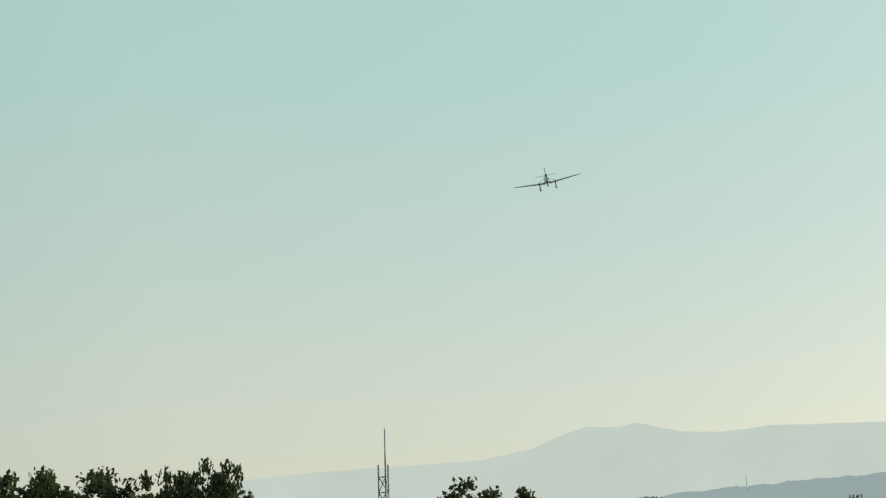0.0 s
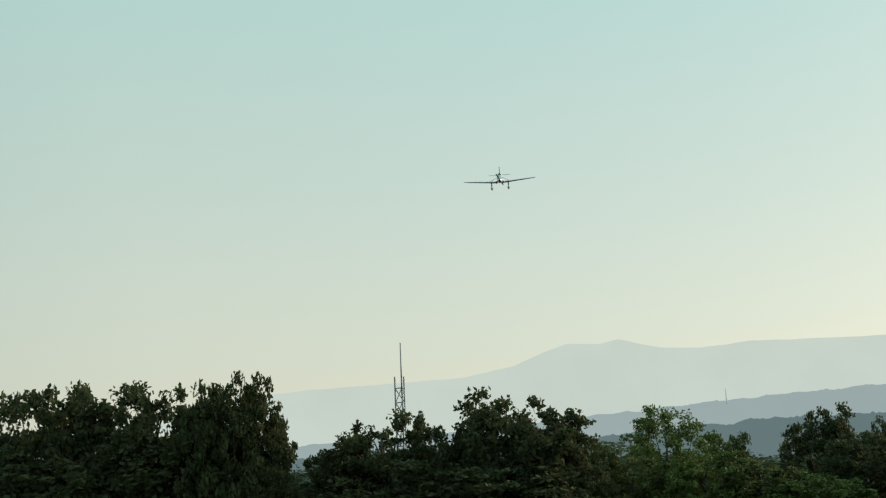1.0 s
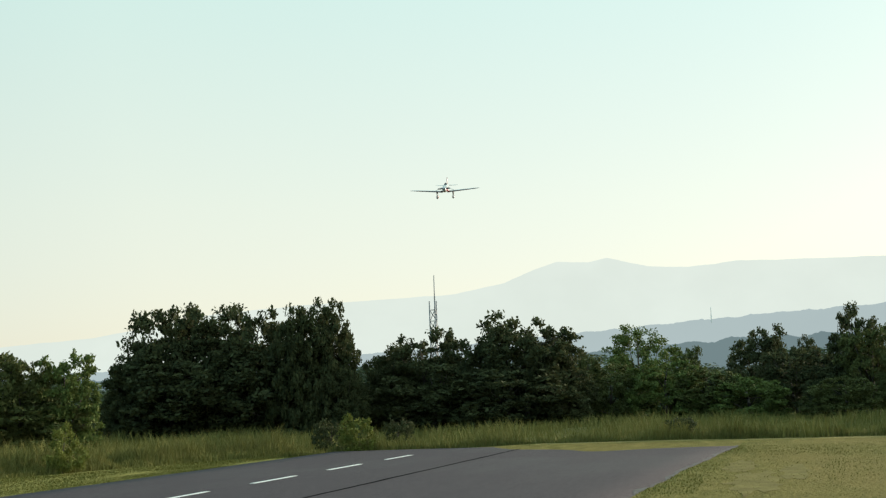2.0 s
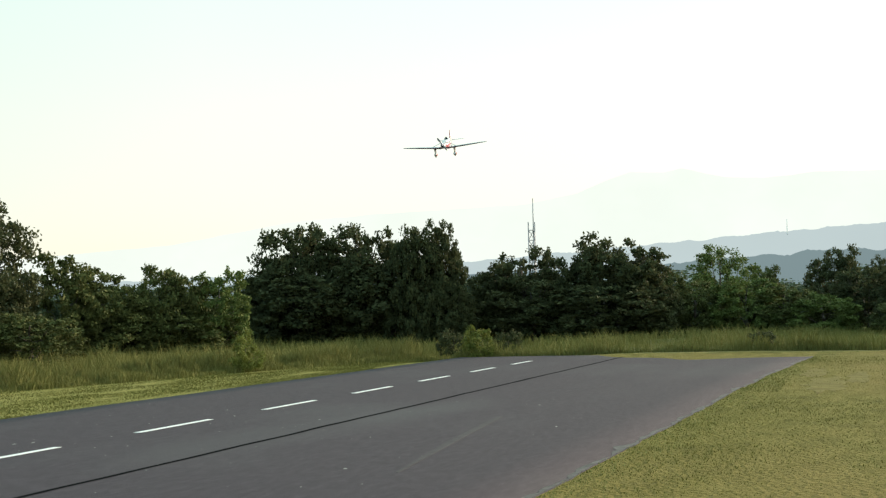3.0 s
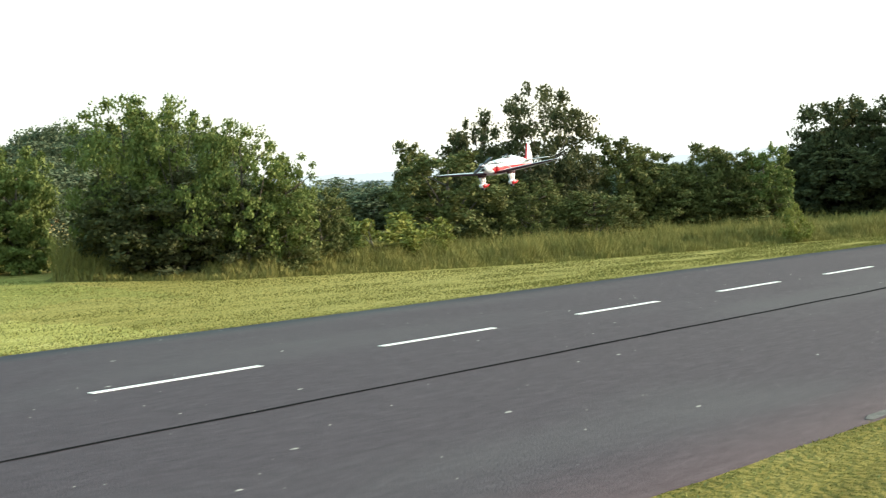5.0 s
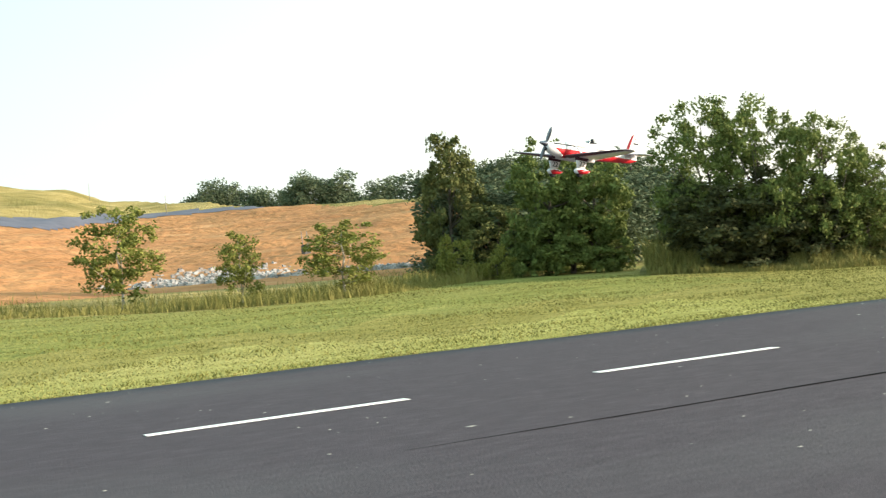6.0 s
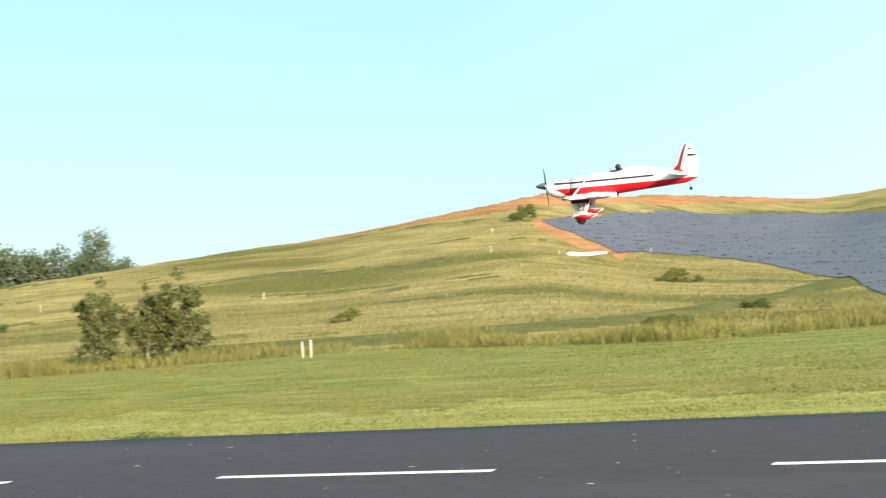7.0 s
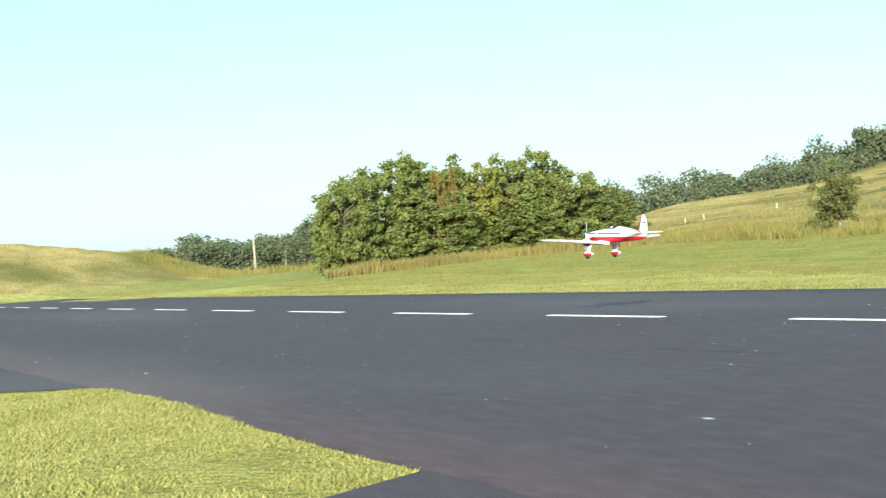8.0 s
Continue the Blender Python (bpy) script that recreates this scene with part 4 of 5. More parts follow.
for row in [("b", 83.0, 3.8, 1.0, 1.6, 2), ("b", 87.8, 21.7, 1.2, 1.3, 0), ("b", 86.1, 18.9, 1.3, 1.5, 2), ("b", 62.0, 24.2, 1.75, 1.5, 1), ("b", 79.1, 20.2, 1.5, 1.6, 2), ("b", 75.9, 17.6, 1.6, 1.7, 1), ("b", 5.8, 44.2, 1.8, 1.6, 0), ("b", 8.2, 43.8, 2.2, 1.9, 1)]:
    plant(*row[:5], "bushes in the long grass", which=row[5])
for row in [("s", 14.0, 44.5, 4.5, 2.6), ("s", 17.2, 41.2, 3.2, 1.5), ("s", 20.4, 39.7, 3.3, 2.5), ("b", 27.0, 42.9, 2.5, 1.6), ("b", 28.2, 42.0, 2.0, 1.4), ("g", 30.2, 41.3, 5.9, 2.9), ("g", 31.8, 40.3, 5.3, 2.9), ("g", 31.0, 40.8, 3.6, 3.4)]:
    plant(*row, "young trees by the pit", which=1)
for row in [("s", -40.1, 41.9, 4.1, 2.2, 2), ("s", -37.1, 44.7, 5.0, 2.3, 2), ("s", -29.1, 43.2, 4.5, 1.9, 2), ("s", -26.7, 44.7, 4.7, 2.5, 2), ("s", -27.6, 44.0, 4.2, 1.8, 2)]:
    plant(*row[:5], "young trees on the grass bank", which=row[5])
for row in [("g", -72.5, 33.9, 6.1, 3.4), ("g", -74.9, 38.1, 7.7, 5.0), ("g", -75.0, 42.1, 7.3, 4.4), ("r", -73.0, 41.3, 6.9, 1.6), ("y", -75.3, 45.6, 7.1, 4.4), ("g", -75.8, 48.6, 7.8, 4.6), ("g", -75.7, 52.3, 6.8, 4.8), ("g", -77.4, 56.8, 4.9, 5.0), ("g", -75.5, 36.5, 6.2, 5.0), ("g", -76.5, 43.8, 6.8, 5.0), ("g", -77.0, 50.0, 6.4, 5.0), ("g", -73.5, 40.5, 4.8, 5.0), ("g", -74.0, 47.0, 4.8, 5.0), ("g", -75.5, 54.0, 4.2, 5.0)]:
    plant(*row, "trees at the runway's west end", wide=1.3)
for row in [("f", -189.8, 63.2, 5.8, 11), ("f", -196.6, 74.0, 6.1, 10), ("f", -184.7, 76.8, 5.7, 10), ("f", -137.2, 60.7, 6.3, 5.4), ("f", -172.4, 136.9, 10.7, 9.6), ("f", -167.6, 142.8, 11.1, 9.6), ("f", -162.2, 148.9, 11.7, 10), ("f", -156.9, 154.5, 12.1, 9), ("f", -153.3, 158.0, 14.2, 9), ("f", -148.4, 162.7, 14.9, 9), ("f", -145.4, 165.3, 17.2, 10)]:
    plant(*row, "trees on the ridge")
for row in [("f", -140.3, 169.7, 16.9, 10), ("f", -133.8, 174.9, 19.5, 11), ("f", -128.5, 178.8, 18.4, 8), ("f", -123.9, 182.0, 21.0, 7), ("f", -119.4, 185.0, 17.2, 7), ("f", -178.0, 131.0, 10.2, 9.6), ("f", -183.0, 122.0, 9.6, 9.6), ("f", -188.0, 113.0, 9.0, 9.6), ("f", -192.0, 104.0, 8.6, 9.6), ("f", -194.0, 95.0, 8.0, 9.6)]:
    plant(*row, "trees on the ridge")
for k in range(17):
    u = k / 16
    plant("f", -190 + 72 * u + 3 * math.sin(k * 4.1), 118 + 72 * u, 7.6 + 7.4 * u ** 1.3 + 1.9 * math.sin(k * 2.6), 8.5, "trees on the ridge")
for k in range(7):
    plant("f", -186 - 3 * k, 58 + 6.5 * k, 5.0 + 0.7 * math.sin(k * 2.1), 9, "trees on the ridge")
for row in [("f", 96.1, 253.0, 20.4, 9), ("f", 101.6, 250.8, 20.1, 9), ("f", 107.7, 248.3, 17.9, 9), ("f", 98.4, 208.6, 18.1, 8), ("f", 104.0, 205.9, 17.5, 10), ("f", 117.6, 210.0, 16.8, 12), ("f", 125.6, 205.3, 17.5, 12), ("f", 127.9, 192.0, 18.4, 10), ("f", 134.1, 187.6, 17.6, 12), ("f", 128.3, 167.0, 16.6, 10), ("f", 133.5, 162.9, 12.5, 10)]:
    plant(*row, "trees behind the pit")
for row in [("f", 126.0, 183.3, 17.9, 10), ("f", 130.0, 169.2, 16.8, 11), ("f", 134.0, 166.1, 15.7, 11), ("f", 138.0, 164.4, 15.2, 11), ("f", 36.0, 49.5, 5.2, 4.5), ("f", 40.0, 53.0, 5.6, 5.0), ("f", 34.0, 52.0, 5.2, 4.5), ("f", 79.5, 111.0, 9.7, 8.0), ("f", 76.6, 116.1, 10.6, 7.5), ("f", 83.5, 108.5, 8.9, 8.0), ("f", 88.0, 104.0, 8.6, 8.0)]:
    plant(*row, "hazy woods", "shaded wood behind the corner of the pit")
# woodland between the near trees, its haze only in the leaf colour
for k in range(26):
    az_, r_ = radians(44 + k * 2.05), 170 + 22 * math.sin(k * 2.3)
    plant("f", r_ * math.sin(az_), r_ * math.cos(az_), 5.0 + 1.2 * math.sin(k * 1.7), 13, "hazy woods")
for az, el, hgt, wid, k in ((-15.2, 4.95, 1.5, 2.0, 0), (-15.6, 4.85, 1.0, 1.8, 0), (-8.8, 1.95, 0.5, 1.6, 1), (-9.3, 1.8, 0.45, 1.8, 1), (-8.3, 1.7, 0.4, 1.5, 1), (-5.6, 0.35, 0.5, 1.4, 0), (-9.6, -0.1, 0.45, 1.5, 0), (-8.9, -0.15, 0.4, 1.2, 0), (-23.2, 1.1, 0.4, 1.3, 1), (-23.7, 0.9, 0.35, 1.2, 1), (-38.2, 1.3, 0.7, 1.6, 0), (-38.8, 1.2, 0.6, 1.6, 0)):
    bx, by = bearing(az, el)
    plant("b", bx, by, surf(bx, by) + hgt, wid, "low bushes on the hillside", "low olive bush on the grass hillside", which=k)
for protos in KINDS.values():
    for ob in protos:
        for o in (*ob.children_recursive, ob):
            bpy.data.objects.remove(o)


# ---- grass ----
def blades(name, pts, heights, width, mat, label, lean=0.35, seed=1):
    rng = np.random.default_rng(seed)
    n = len(pts)
    a = rng.uniform(0, 2 * np.pi, n)
    side = np.stack([np.cos(a), np.sin(a), 0 * a], -1) * (np.asarray(width) * rng.uniform(0.6, 1.5, n))[:, None]
    b = rng.uniform(0, 2 * np.pi, n)
    tip = np.stack([np.cos(b) * lean * heights, np.sin(b) * lean * heights, heights], -1)
    mid = tip * [0.35, 0.35, 0.6]
    v = np.stack([pts - side, pts + side, pts + mid + side * 0.7, pts + mid - side * 0.7, pts + tip], 1).reshape(-1, 3)
    base = np.arange(n)[:, None] * 5
    quads, tris = base + [0, 1, 2, 3], base + [3, 2, 4]
    faces = [tuple(f) for f in quads] + [tuple(f) for f in tris]
    ob = mesh_object(name, v, faces, mat, smooth=False)
    return tagged(ob, label, "grass", kind="stuff")


rng = np.random.default_rng(5)


def on_ground(x, y):
    rr = np.hypot(x, y)
    rise = smooth_step((rr - 45) / 60) * np.clip(rr / 130, 0, 1.3)
    lumps = np.array([roughness(a, b) if k > 0 else 0.0 for a, b, k in zip(x, y, rise)])
    return np.stack([x, y, ground_z(x, y) + lumps * rise - 0.03], -1)


# long grass along the far side of the mown strip
n = 110000
x = np.where(rng.uniform(0, 1, n) < 0.8, rng.uniform(-80, 90, n), -80 - 110 * rng.uniform(0, 1, n) ** 1.6)
y = 41 + 3 * np.sin(np.degrees(np.arctan2(x, 42)) * 0.2) + rng.gamma(1.6, 2.2, n) - 0.5
hts = rng.uniform(0.15, 0.6, n) * (0.7 + 1.1 * np.array([noise.noise(Vector((a * 0.35, b * 0.35, 2))) for a, b in zip(x, y)]))
sel = (x < 36) | (x > 50)
blades("long_grass", on_ground(x, y)[sel], (np.maximum(hts, 0.08) * np.where(x < -25, 1.45, 1.0))[sel], 0.014, M_BLADE, "long seeding grass at the edge of the mown field", seed=2)
# meadow round the runway's east end and before the woods
n = 110000
x, y = rng.uniform(48, 118, n), rng.uniform(-26, 46, n)
ok = (x - 48) * 0.55 + (y - 30) * 1.2 > 12
ok |= (x > 78 + 1.2 * np.sin(y * 0.7)) & (rng.uniform(0, 1, n) < 0.9)
hts = rng.uniform(0.15, 0.8, n) * (0.75 + 1.2 * np.array([noise.noise(Vector((a * 0.25, b * 0.25, 7))) for a, b in zip(x, y)]))
blades("meadow_grass", on_ground(x, y)[ok], np.maximum(hts, 0.08)[ok], 0.022, M_BLADE, "tall olive meadow grass before the woods", seed=3)
# tall weeds between the mown strip and the woods
n = 150000
x = rng.uniform(24, 82, n)
y = weed_front(x) - 0.4 + rng.gamma(1.3, 2.6, n)
ok = np.degrees(np.arctan2(x, y)) > 40.5
tuft = np.array([noise.noise(Vector((a * 0.4, b * 0.4, 5))) + 0.6 * noise.noise(Vector((a * 1.1, b * 1.1, 15))) for a, b in zip(x, y)])
blades("tall_grass", on_ground(x, y)[ok], (rng.uniform(0.15, 1.0, n) ** 1.2 * np.maximum(0.3, 0.8 + 1.1 * tuft) * np.clip((y - weed_front(x) + 0.9) / 2.2, 0.35, 1))[ok], 0.016, M_BLADE, "tall weeds and grass at the foot of the trees", seed=4)
# clipped grass along the asphalt
n = 26000
x = rng.uniform(-85, 76, n)
y = np.where(rng.uniform(0, 1, n) < 0.55, np.array([far_edge(v) for v in x]) + 0.02 + rng.gamma(1.2, 0.25, n), 0)
yn = np.array([near_edge(v) + edge_noise(v, 1) for v in x]) - 0.0 - rng.gamma(1.2, 0.3, n)
y = np.where(y == 0, yn, y + np.array([edge_noise(v, 2) for v in x]))
ok = ~((y < 10) & ((x > -7.1) & (x < 11.4) | (x > -22.5) & (x < -15.6)))
blades("clipped_grass", on_ground(x, y)[ok], rng.uniform(0.02, 0.05, n)[ok], 0.008, M_SHORT, "clipped grass tufts along the asphalt edge", seed=6, lean=0.7)
# straw-coloured fringe where the mower misses
n = 16000
x = rng.uniform(-85, 40, n)
y = np.array([far_edge(v) for v in x]) + 0.03 + rng.gamma(1.1, 0.14, n) + np.array([edge_noise(v, 2) for v in x])
blades("straw_fringe", on_ground(x, y), rng.uniform(0.03, 0.075, n) * (0.6 + np.array([abs(noise.noise(Vector((v * 0.8, 1, 0)))) * 1.6 for v in x])), 0.008, M_HILL, "dry straw-coloured grass along the runway edge", seed=12, lean=0.7)
# tall grass at the foot of the west trees
n = 22000
az_, r_ = np.radians(rng.uniform(-66, -46, n)), 71 + rng.gamma(1.6, 1.3, n)
x, y = r_ * np.sin(az_), r_ * np.cos(az_)
blades("tall_grass", on_ground(x, y), rng.uniform(0.2, 0.75, n) * (0.8 + 0.9 * np.array([noise.noise(Vector((a * 0.4, b * 0.4, 8))) for a, b in zip(x, y)])), 0.016, M_HILL, "tall yellow grass at the foot of the trees", seed=15)
# grain of the mown strip beyond the runway
n = 230000
x, y = rng.uniform(-62, 76, n), 20.5 * rng.uniform(0, 1, n) ** 1.15
y = np.where(x < 24, Y_FAR + 0.1 + y, np.array([far_edge(v) for v in x]) + 0.1 + y / 20.5 * (weed_front(x) - 19))
blades("mown_blades", on_ground(x, y), rng.uniform(0.025, 0.07, n) * (0.8 + 0.9 * np.array([noise.noise(Vector((a * 0.25, b * 0.8, 4))) for a, b in zip(x, y)])), 0.012, M_STRIP, "mown grass strip beyond the runway", seed=14, lean=0.8)
# short turf on the near plots
n = 230000
west = n // 2
x = np.concatenate([rng.uniform(-15.8, -6.2, west), 11.3 + 60 * rng.uniform(0, 1, n - west) ** 1.5])
y = np.concatenate([4.0 - rng.gamma(1.2, 1.5, west), 3.3 - rng.gamma(1.5, 1.9, n - west) * np.interp(x[west:], [11, 40], [1, 1.6])])
lim = np.array([near_edge(v) for v in x]) - 0.02
ok = (y < lim) & ~((x > 46) & (x < 62) & (y > -2.2) & (y < 0.6) & (rng.uniform(0, 1, n) < 0.8)) & ((x > 11.2) | (y > -8)) & ((x > 11.2) | (x < np.interp(y, [-14, 2.9, 3.95], [-6.05, -6.75, -7.15]))) & (x < 75)
mound = 0.7 + 1.3 * np.array([abs(noise.noise(Vector((a * 0.9, b * 0.9, 14)))) + 0.5 * noise.noise(Vector((a * 0.2, b * 0.5, 6))) for a, b in zip(x, y)])
far_off = np.interp(x, [-7, 11, 40, 70], [0.72, 0.7, 0.9, 1.2])
tall = rng.uniform(0.018, 0.05, n) * np.maximum(mound, 0.3) * far_off ** 0.5
for plot, mat_ in ((ok & (x < 0), M_SHORT), (ok & (x > 0) & (rng.uniform(0, 1, n) < 0.55), M_DRY)):
    blades("turf", on_ground(x, y)[plot], tall[plot], 0.0085 * far_off[plot], mat_, "short sunlit turf beside the runway", seed=7, lean=0.7)
# tussocks over the grass hill
n = 60000
az_, r_ = np.radians(rng.uniform(-72, 8, n)), rng.uniform(46, 150, n)
x, y = r_ * np.sin(az_), r_ * np.cos(az_)
el_ = np.degrees(np.arctan2(ground_z(x, y) - H0, r_))
ok = (y > 42.5) & (x > -190) & ~inside(LINER, np.degrees(az_), el_) & ~inside(SCAR, np.degrees(az_), el_)
gz = np.array([roughness(a, b) for a, b in zip(x, y)]) * smooth_step((r_ - 45) / 60) * np.clip(r_ / 130, 0, 1.3)
pts_ = np.stack([x, y, ground_z(x, y) + gz - 0.05], -1)
blades("hill_grass", pts_[ok], rng.uniform(0.08, 0.3, n)[ok], 0.022, M_HILL, "dry tussock grass on the hillside", seed=8, lean=0.6)


# ---- masts, posts and pit ----
def lattice_mast(x, y, z0, top, tip, half):
    mast = thing("lattice_mast", pose(x, y, z0), "tall steel lattice mast with a whip aerial", "mast")
    hgt = top - z0
    for i, (sx, sy) in enumerate(((-1, -1), (1, -1), (0, 1.2))):
        bm = bmesh.new()
        tube(bm, (sx * half, sy * half, 0), (sx * half, sy * half, hgt), 0.045, 0.045, 6)
        part("mast_leg", bm, M_STEEL, mast)
    step = 0.8
    corners = [(-half, -half), (half, -half), (0, 1.2 * half)]
    for k in range(int(hgt / step)):
        bm = bmesh.new()
        for j in range(3):
            a, b = corners[j], corners[(j + 1) % 3]
            tube(bm, (*a, k * step), (*b, (k + 1) * step), 0.028, 0.028, 4)
            tube(bm, (*a, (k + 1) * step), (*b, (k + 1) * step), 0.022, 0.022, 4)
        part("mast_bracing", bm, M_STEEL, mast)
    bm = bmesh.new()
    tube(bm, (-half, -half, hgt - 1), (-half, -half, tip - z0), 0.05, 0.03, 5)
    part("whip_aerial", bm, M_STEEL, mast)


lattice_mast(110.0, 23.4, -1, 9.24, 11.1, 0.21)


def utility_pole(x, y, hgt, lean, r=0.14):
    pole = thing("utility_pole", pose(x, y, surf(x, y) - 0.3, 0, lean), "weathered wooden utility pole by the field", "pole")
    bm = bmesh.new()
    tube(bm, (0, 0, 0), (0, 0, hgt), r, r * 0.7, 10)
    part("shaft", bm, M_WOOD, pole)
    bm = bmesh.new()
    tube(bm, (-0.5, 0, hgt - 0.35), (0.5, 0, hgt - 0.35), r * 0.3, r * 0.3, 6)
    part("cross_arm", bm, M_WOOD, pole)


utility_pole(-121.4, 46.5, 3.9, -1)
utility_pole(-138.8, 56.9, 2.9, 0, 0.07)
utility_pole(-138.0, 58.9, 3.1, 0, 0.07)


def marker(x, y, hgt, lean=0.0, r=0.022):
    ob = thing("marker_post", pose(x, y, surf(x, y) - 0.2, lean, lean), "white plastic marker post in the hillside grass", "post", "hillside marker posts")
    bm = bmesh.new()
    tube(bm, (0, 0, 0), (0, 0, hgt), r, r, 8)
    part("post", bm, M_STAKE, ob)
    bm = bmesh.new()
    tube(bm, (0, 0, hgt), (0, 0, hgt + 0.05), r * 1.15, r * 1.15, 8)
    part("post_cap", bm, M_STAKE, ob)


for az, el, hgt in ((-25.45, -0.55, 0.7), (-25.1, -0.55, 0.75), (-34.0, 3.0, 0.8), (-36.4, 2.15, 0.8), (-46.2, 0.75, 0.7), (-49.3, 0.5, 0.7), (-50.1, 0.4, 0.7), (-47.5, -0.1, 0.6), (-49.0, -0.2, 0.6), (-44.6, 0.5, 0.7), (-27.0, 2.1, 0.8), (-16.9, 3.5, 0.8), (-13.9, 3.1, 0.8), (-16.8, 4.4, 0.7), (-9.9, 3.05, 0.8), (-43.4, 1.2, 0.7), (8.9, 2.2, 0.7)):
    marker(*bearing(az, el), hgt - (0.12 if az != -25.45 and az != -25.1 else 0), lean=3 * math.sin(az * 7))


for az, el, hgt in ((11.9, 4.4, 3.6), (15.7, 3.6, 3.6), (18.9, 2.9, 3.6)):
    utility_pole(*bearing(az, el), hgt, 0, 0.06)


def pipe_run(name, stops, r, label):
    ob = thing(name, pose(0, 0, 0), label, "pipe")
    prev = None
    for az, el in stops:
        x, y = bearing(az, el)
        p = (x, y, surf(x, y) + r + 0.12)
        if prev:
            bm = bmesh.new()
            tube(bm, prev, p, r, r, 10)
            part("pipe_section", bm, M_PIPE, ob)
        prev = p


pipe_run("drain_pipe", [(-13.5, 2.98), (-12.8, 3.0), (-11.9, 3.08)], 0.2, "white drain pipe lying in the grass")
pipe_run("liner_edge_tube", [(6.0, 2.85), (6.4, 2.86), (6.8, 2.83)], 0.14, "white sandbag tube at the liner's corner")
pipe_run("liner_edge_tube", [(6.9, 2.75), (8.2, 2.45), (9.4, 2.2), (10.15, 1.98), (10.1, 1.7), (9.5, 1.1), (8.9, 0.7), (8.5, 0.2), (8.2, -0.15)], 0.13, "white sandbag tube along the liner's edge")
pipe_run("drain_pipe", [(12.3, 3.42), (12.9, 3.45)], 0.16, "pale pipe on the far slope")

# liner seams: rows of ballast bags
bag_v, bag_f = [], []
for k in range(2600):
    az = rng.uniform(-14, 9)
    row = rng.integers(0, 26)
    el = 0.1 + row * 0.19 + 0.05 * math.sin(az * 1.3) + 0.01 * az
    if inside(LINER, np.array([az]), np.array([el]))[0] and inside(LINER, np.array([az + 0.2]), np.array([el - 0.1]))[0]:
        x, y = bearing(az, el)
        z = surf(x, y) + 0.10
        s, b = 0.065 * rng.uniform(0.6, 1.4), len(bag_v)
        bag_v += [(x - s, y - s, z), (x + s, y - s, z), (x + s, y + s, z), (x - s, y + s, z), (x, y, z + s * 1.3)]
        bag_f += [(b, b + 1, b + 4), (b + 1, b + 2, b + 4), (b + 2, b + 3, b + 4), (b + 3, b, b + 4)]
tagged(mesh_object("ballast_bags", bag_v, bag_f, M_TAR, smooth=False), "dark ballast bags in rows on the liner", "ballast bags", kind="stuff")

# rubble heap in the pit
rub_v, rub_f = [], []
for k in range(1300):
    az = rng.normal(21.3, 1.7) if k % 3 else rng.normal(28.5, 0.8)
    el = 0.05 + abs(rng.normal(0, 0.28)) * (1 - min(abs(az - 21.5) / 8, 0.8))
    x, y = bearing(az, el - 0.15)
    z = surf(x, y) - 0.05
    s = 0.115 * rng.uniform(0.4, 1.6)
    b = len(rub_v)
    for dx, dy, dz in ((-1, -1, 0), (1, -1, 0), (1, 1, 0), (-1, 1, 0), (-0.6, -0.7, 1), (0.7, -0.6, 1.1), (0.6, 0.7, 0.9), (-0.7, 0.5, 1.2)):
        rub_v.append((x + s * dx * rng.uniform(0.7, 1.2), y + s * dy * rng.uniform(0.7, 1.2), z + s * dz * rng.uniform(0.6, 1.3)))
    rub_f += [(b, b + 1, b + 5, b + 4), (b + 1, b + 2, b + 6, b + 5), (b + 2, b + 3, b + 7, b + 6), (b + 3, b, b + 4, b + 7), (b + 4, b + 5, b + 6, b + 7)]
tagged(mesh_object("rubble", rub_v, rub_f, M_ROCK, smooth=False), "heap of pale broken rubble in the pit", "rubble", kind="stuff")


def standpipe(az, el):
    x, y = bearing(az, el)
    ob = thing("standpipe", pose(x, y, surf(x, y) - 0.2), "square concrete standpipe with two steel rods", "standpipe")
    bm = bar((-0.25, -0.25, 0), (0.25, 0.25, 1.1))
    bmesh.ops.bevel(bm, geom=bm.edges[:], offset=0.05, segments=2, affect="EDGES")
    part("shaft", bm, M_EDGE, ob, smooth=False)
    for s in (-0.3, 0.25):
        bm = bmesh.new()
        tube(bm, (s * 0.7, 0, 1.0), (s * 0.7 - 0.05, 0, 2.0), 0.03, 0.02, 5)
        part("rod", bm, M_STEEL, ob)


standpipe(25.1, 0.55)


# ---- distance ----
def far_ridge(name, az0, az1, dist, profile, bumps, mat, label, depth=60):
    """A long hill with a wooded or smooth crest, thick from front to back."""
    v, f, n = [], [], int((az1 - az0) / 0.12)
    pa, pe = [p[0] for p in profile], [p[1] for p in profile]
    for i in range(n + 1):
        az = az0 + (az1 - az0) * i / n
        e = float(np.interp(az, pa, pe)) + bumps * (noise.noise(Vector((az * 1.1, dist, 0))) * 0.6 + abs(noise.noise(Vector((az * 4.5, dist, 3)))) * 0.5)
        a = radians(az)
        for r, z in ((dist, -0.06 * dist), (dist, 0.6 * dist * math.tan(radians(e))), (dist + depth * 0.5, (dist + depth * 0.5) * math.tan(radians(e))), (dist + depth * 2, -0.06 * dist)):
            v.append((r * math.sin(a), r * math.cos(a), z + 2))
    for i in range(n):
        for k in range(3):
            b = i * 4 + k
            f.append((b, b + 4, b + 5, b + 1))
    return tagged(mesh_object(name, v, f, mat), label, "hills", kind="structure")


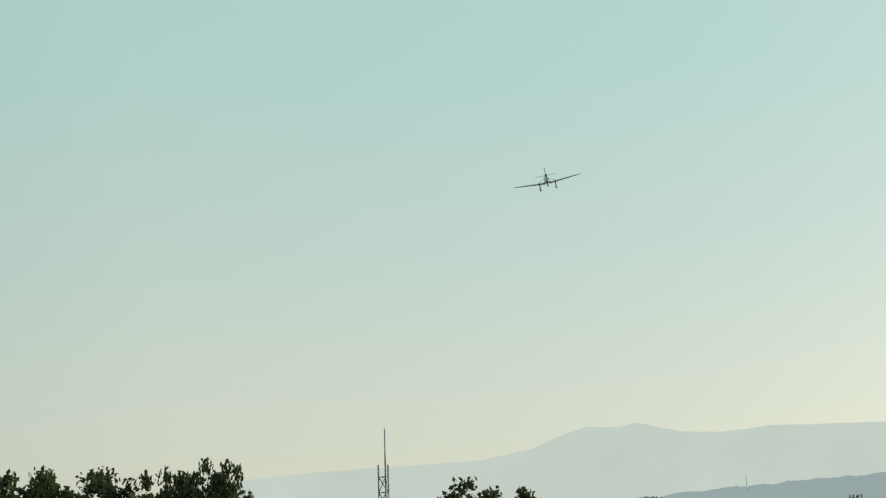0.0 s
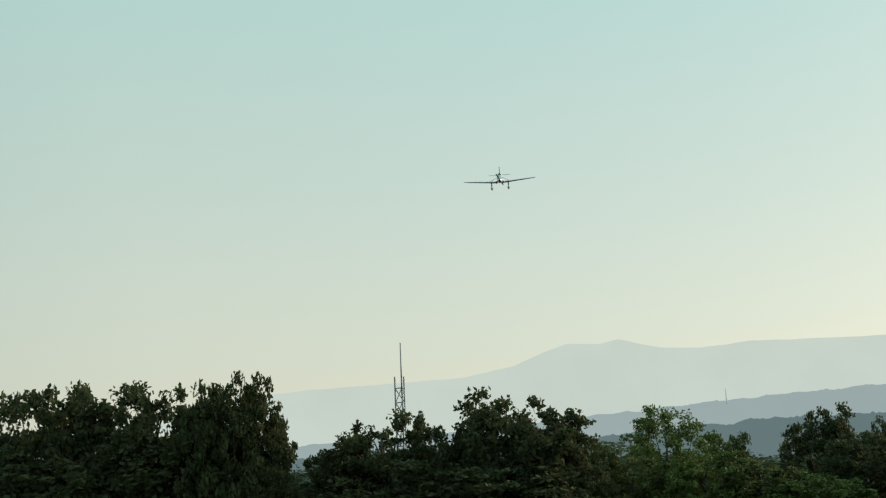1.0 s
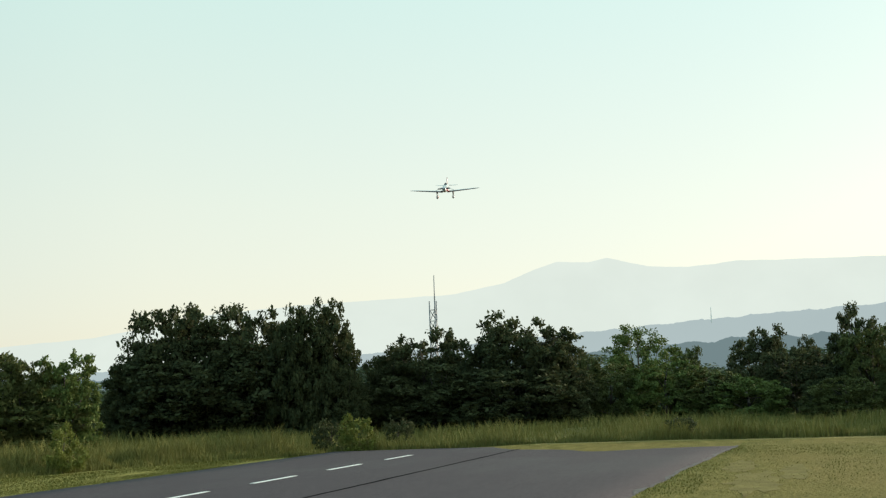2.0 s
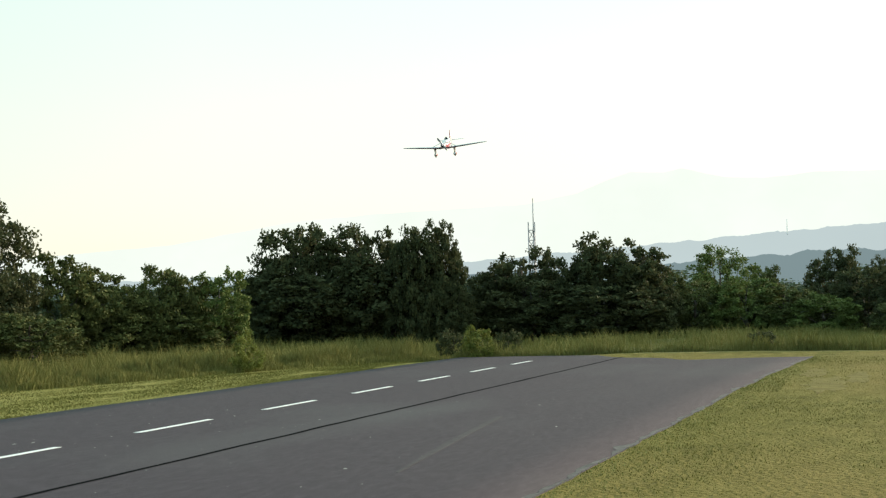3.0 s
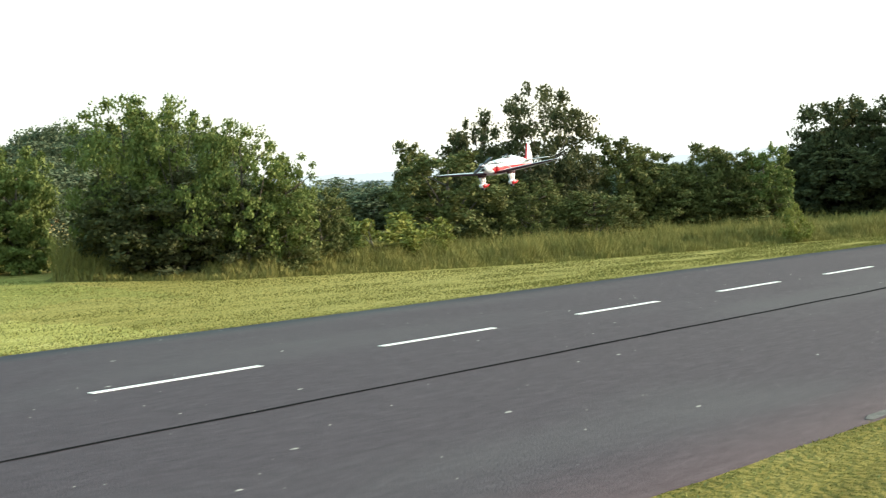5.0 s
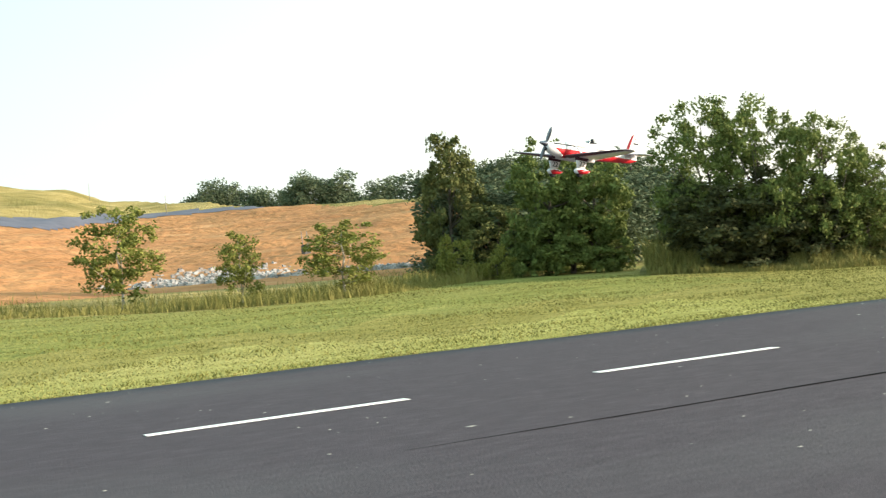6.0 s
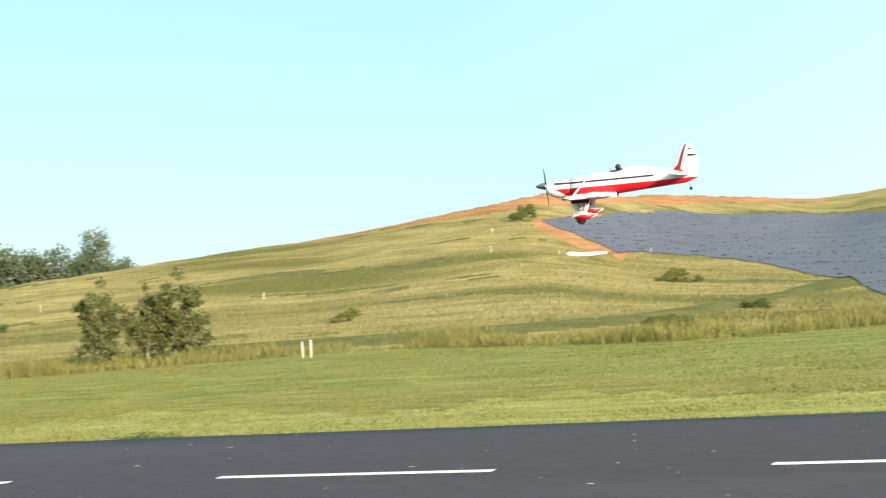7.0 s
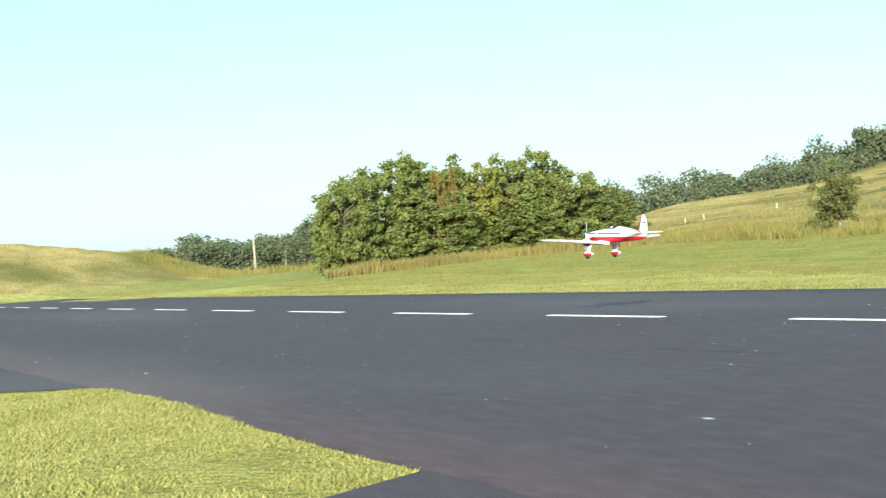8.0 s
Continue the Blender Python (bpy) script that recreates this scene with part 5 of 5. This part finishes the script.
# haze is painted into these hills as emission, paler with distance
far_ridge("backdrop", 20, 130, 3900, [(20, 2.0), (54, 2.6), (60, 3.1), (65, 4.0), (69, 4.3), (75.5, 4.55), (77.7, 4.95), (79.1, 5.5), (80.1, 5.8), (81.5, 5.7), (82.3, 5.88), (84.1, 5.4), (85.8, 5.3), (88, 5.45), (91.3, 5.35), (97, 5.2), (130, 5.0)], 0.05, glow("mountain_haze_glow", (0.82, 0.92, 0.83), 1.0), "pale blue mountains with the haze painted in", 300)
far_ridge("backdrop", 40, 130, 1300, [(40, 1.4), (60, 1.6), (66, 1.8), (74, 2.15), (81, 2.6), (87, 3.0), (94, 3.3), (130, 3.3)], 0.16, glow("ridge_haze_glow", (0.47, 0.58, 0.58), 1.0), "blue wooded ridge with the haze painted in", 150)
far_ridge("backdrop", 40, 130, 620, [(40, 1.0), (66, 1.3), (76, 1.6), (83, 1.8), (88, 2.1), (94, 2.1), (130, 2.2)], 0.3, glow("near_ridge_haze_glow", (0.19, 0.27, 0.28), 1.0), "dark blue wooded ridge with the haze painted in", 80)


ridge_mast = thing("radio_mast", pose(1363, 78, 66), "thin radio mast on the far wooded ridge", "mast")
for z0, z1, r in ((0, 12, 0.6), (12, 19, 0.35)):
    bm = bmesh.new()
    tube(bm, (0, 0, z0), (0, 0, z1), r, r * 0.8, 6)
    part("mast_section", bm, M_PIPE, ridge_mast)


# ---- what moves ----
def attitude(x, y, z, pitch, bank, turn=0.0):
    return pose(x, y, z, 0, 0, turn) @ pose(0, 0, 0, 0, pitch, 0) @ pose(0, 0, 0, bank, 0, 0)


def motions():
    walk(aeroplane, [
        (0.0, attitude(86.40, 9.19, 16.50, -22.0, -9.0, 12.0)),
        (0.5, attitude(84.10, 9.47, 14.45, -19.0, -6.0, 12.0)),
        (1.0, attitude(80.96, 10.59, 12.87, -17.0, -1.0, 12.0)),
        (1.5, attitude(72.10, 9.81, 10.88, -13.6, -0.0, 11.0)),
        (2.8, attitude(47.10, 9.12, 7.46, -10.5, -0.0, 8.0)),
        (3.0, attitude(44.55, 9.01, 7.08, -10.0, -2.0, 7.9)),
        (3.5, attitude(40.36, 9.36, 6.32, -7.5, -5.0, 7.5)),
        (4.0, attitude(34.01, 9.22, 5.08, -8.0, -5.0, 8.2)),
        (4.5, attitude(27.56, 8.88, 3.87, -5.0, -5.0, 9.0)),
        (5.0, attitude(22.13, 9.44, 3.13, -1.5, -4.0, 6.0)),
        (5.2, attitude(19.35, 9.10, 3.13, 1.0, -1.0, 5.0)),
        (6.3, attitude(6.57, 13.10, 2.88, 11.0, 9.0, 2.0)),
        (6.5, attitude(3.72, 12.90, 3.05, 9.0, 11.5, 1.5)),
        (6.6, attitude(2.38, 12.80, 3.07, 7.0, 11.4, 2.0)),
        (6.7, attitude(1.23, 12.70, 3.17, 4.6, 11.2, 2.5)),
        (6.8, attitude(-0.04, 12.60, 3.08, 3.5, 11.1, 3.0)),
        (6.9, attitude(-1.43, 12.50, 2.90, 2.2, 11.0, 4.0)),
        (7.0, attitude(-2.76, 12.40, 2.86, 1.5, 10.5, 5.0)),
        (7.1, attitude(-3.95, 12.34, 2.73, -0.5, 10.0, 5.3)),
        (7.2, attitude(-5.22, 12.28, 2.63, -1.0, 9.0, 5.7)),
        (7.3, attitude(-6.50, 12.22, 2.48, 0.0, 8.0, 6.0)),
        (7.4, attitude(-7.89, 12.16, 2.26, 1.0, 6.5, 6.0)),
        (7.5, attitude(-9.14, 12.10, 2.10, 2.0, 5.0, 6.0)),
        (7.6, attitude(-10.55, 12.12, 1.93, 2.5, 3.5, 5.2)),
        (7.7, attitude(-12.09, 12.14, 1.79, 3.0, 2.0, 4.4)),
        (7.8, attitude(-13.53, 12.16, 1.67, 3.3, 1.0, 3.6)),
        (7.9, attitude(-15.06, 12.18, 1.56, 3.7, -0.0, 2.8)),
        (8.0, attitude(-16.52, 12.20, 1.40, 4.0, -1.0, 2.0)),
    ])
    # blade angles from upright, half a turn apart being alike
    poses, total, spin = [(0.0, 0), (0.5, 15), (1.0, -30), (1.5, -30), (3.0, -35), (3.5, 85), (4.0, 0), (4.5, 0), (5.0, 60), (6.5, 0), (7.0, 25), (7.5, 80), (8.0, 0)], 0.0, []
    for (t0, a0), (t1, a1) in zip(poses, poses[1:]):
        steps = round((t1 - t0) * 10)
        sweep = (a1 - a0) % 180 + 180 * round((steps * 65 - (a1 - a0) % 180) / 180)
        spin += [(t0 + k / 10, pose(0.1 - PX0 - 0.004, 0, 0, total + sweep * k / steps)) for k in range(steps)]
        total += sweep
    spin.append((8.0, pose(0.1 - PX0 - 0.004, 0, 0, total)))
    walk(propeller, spin)


motions()
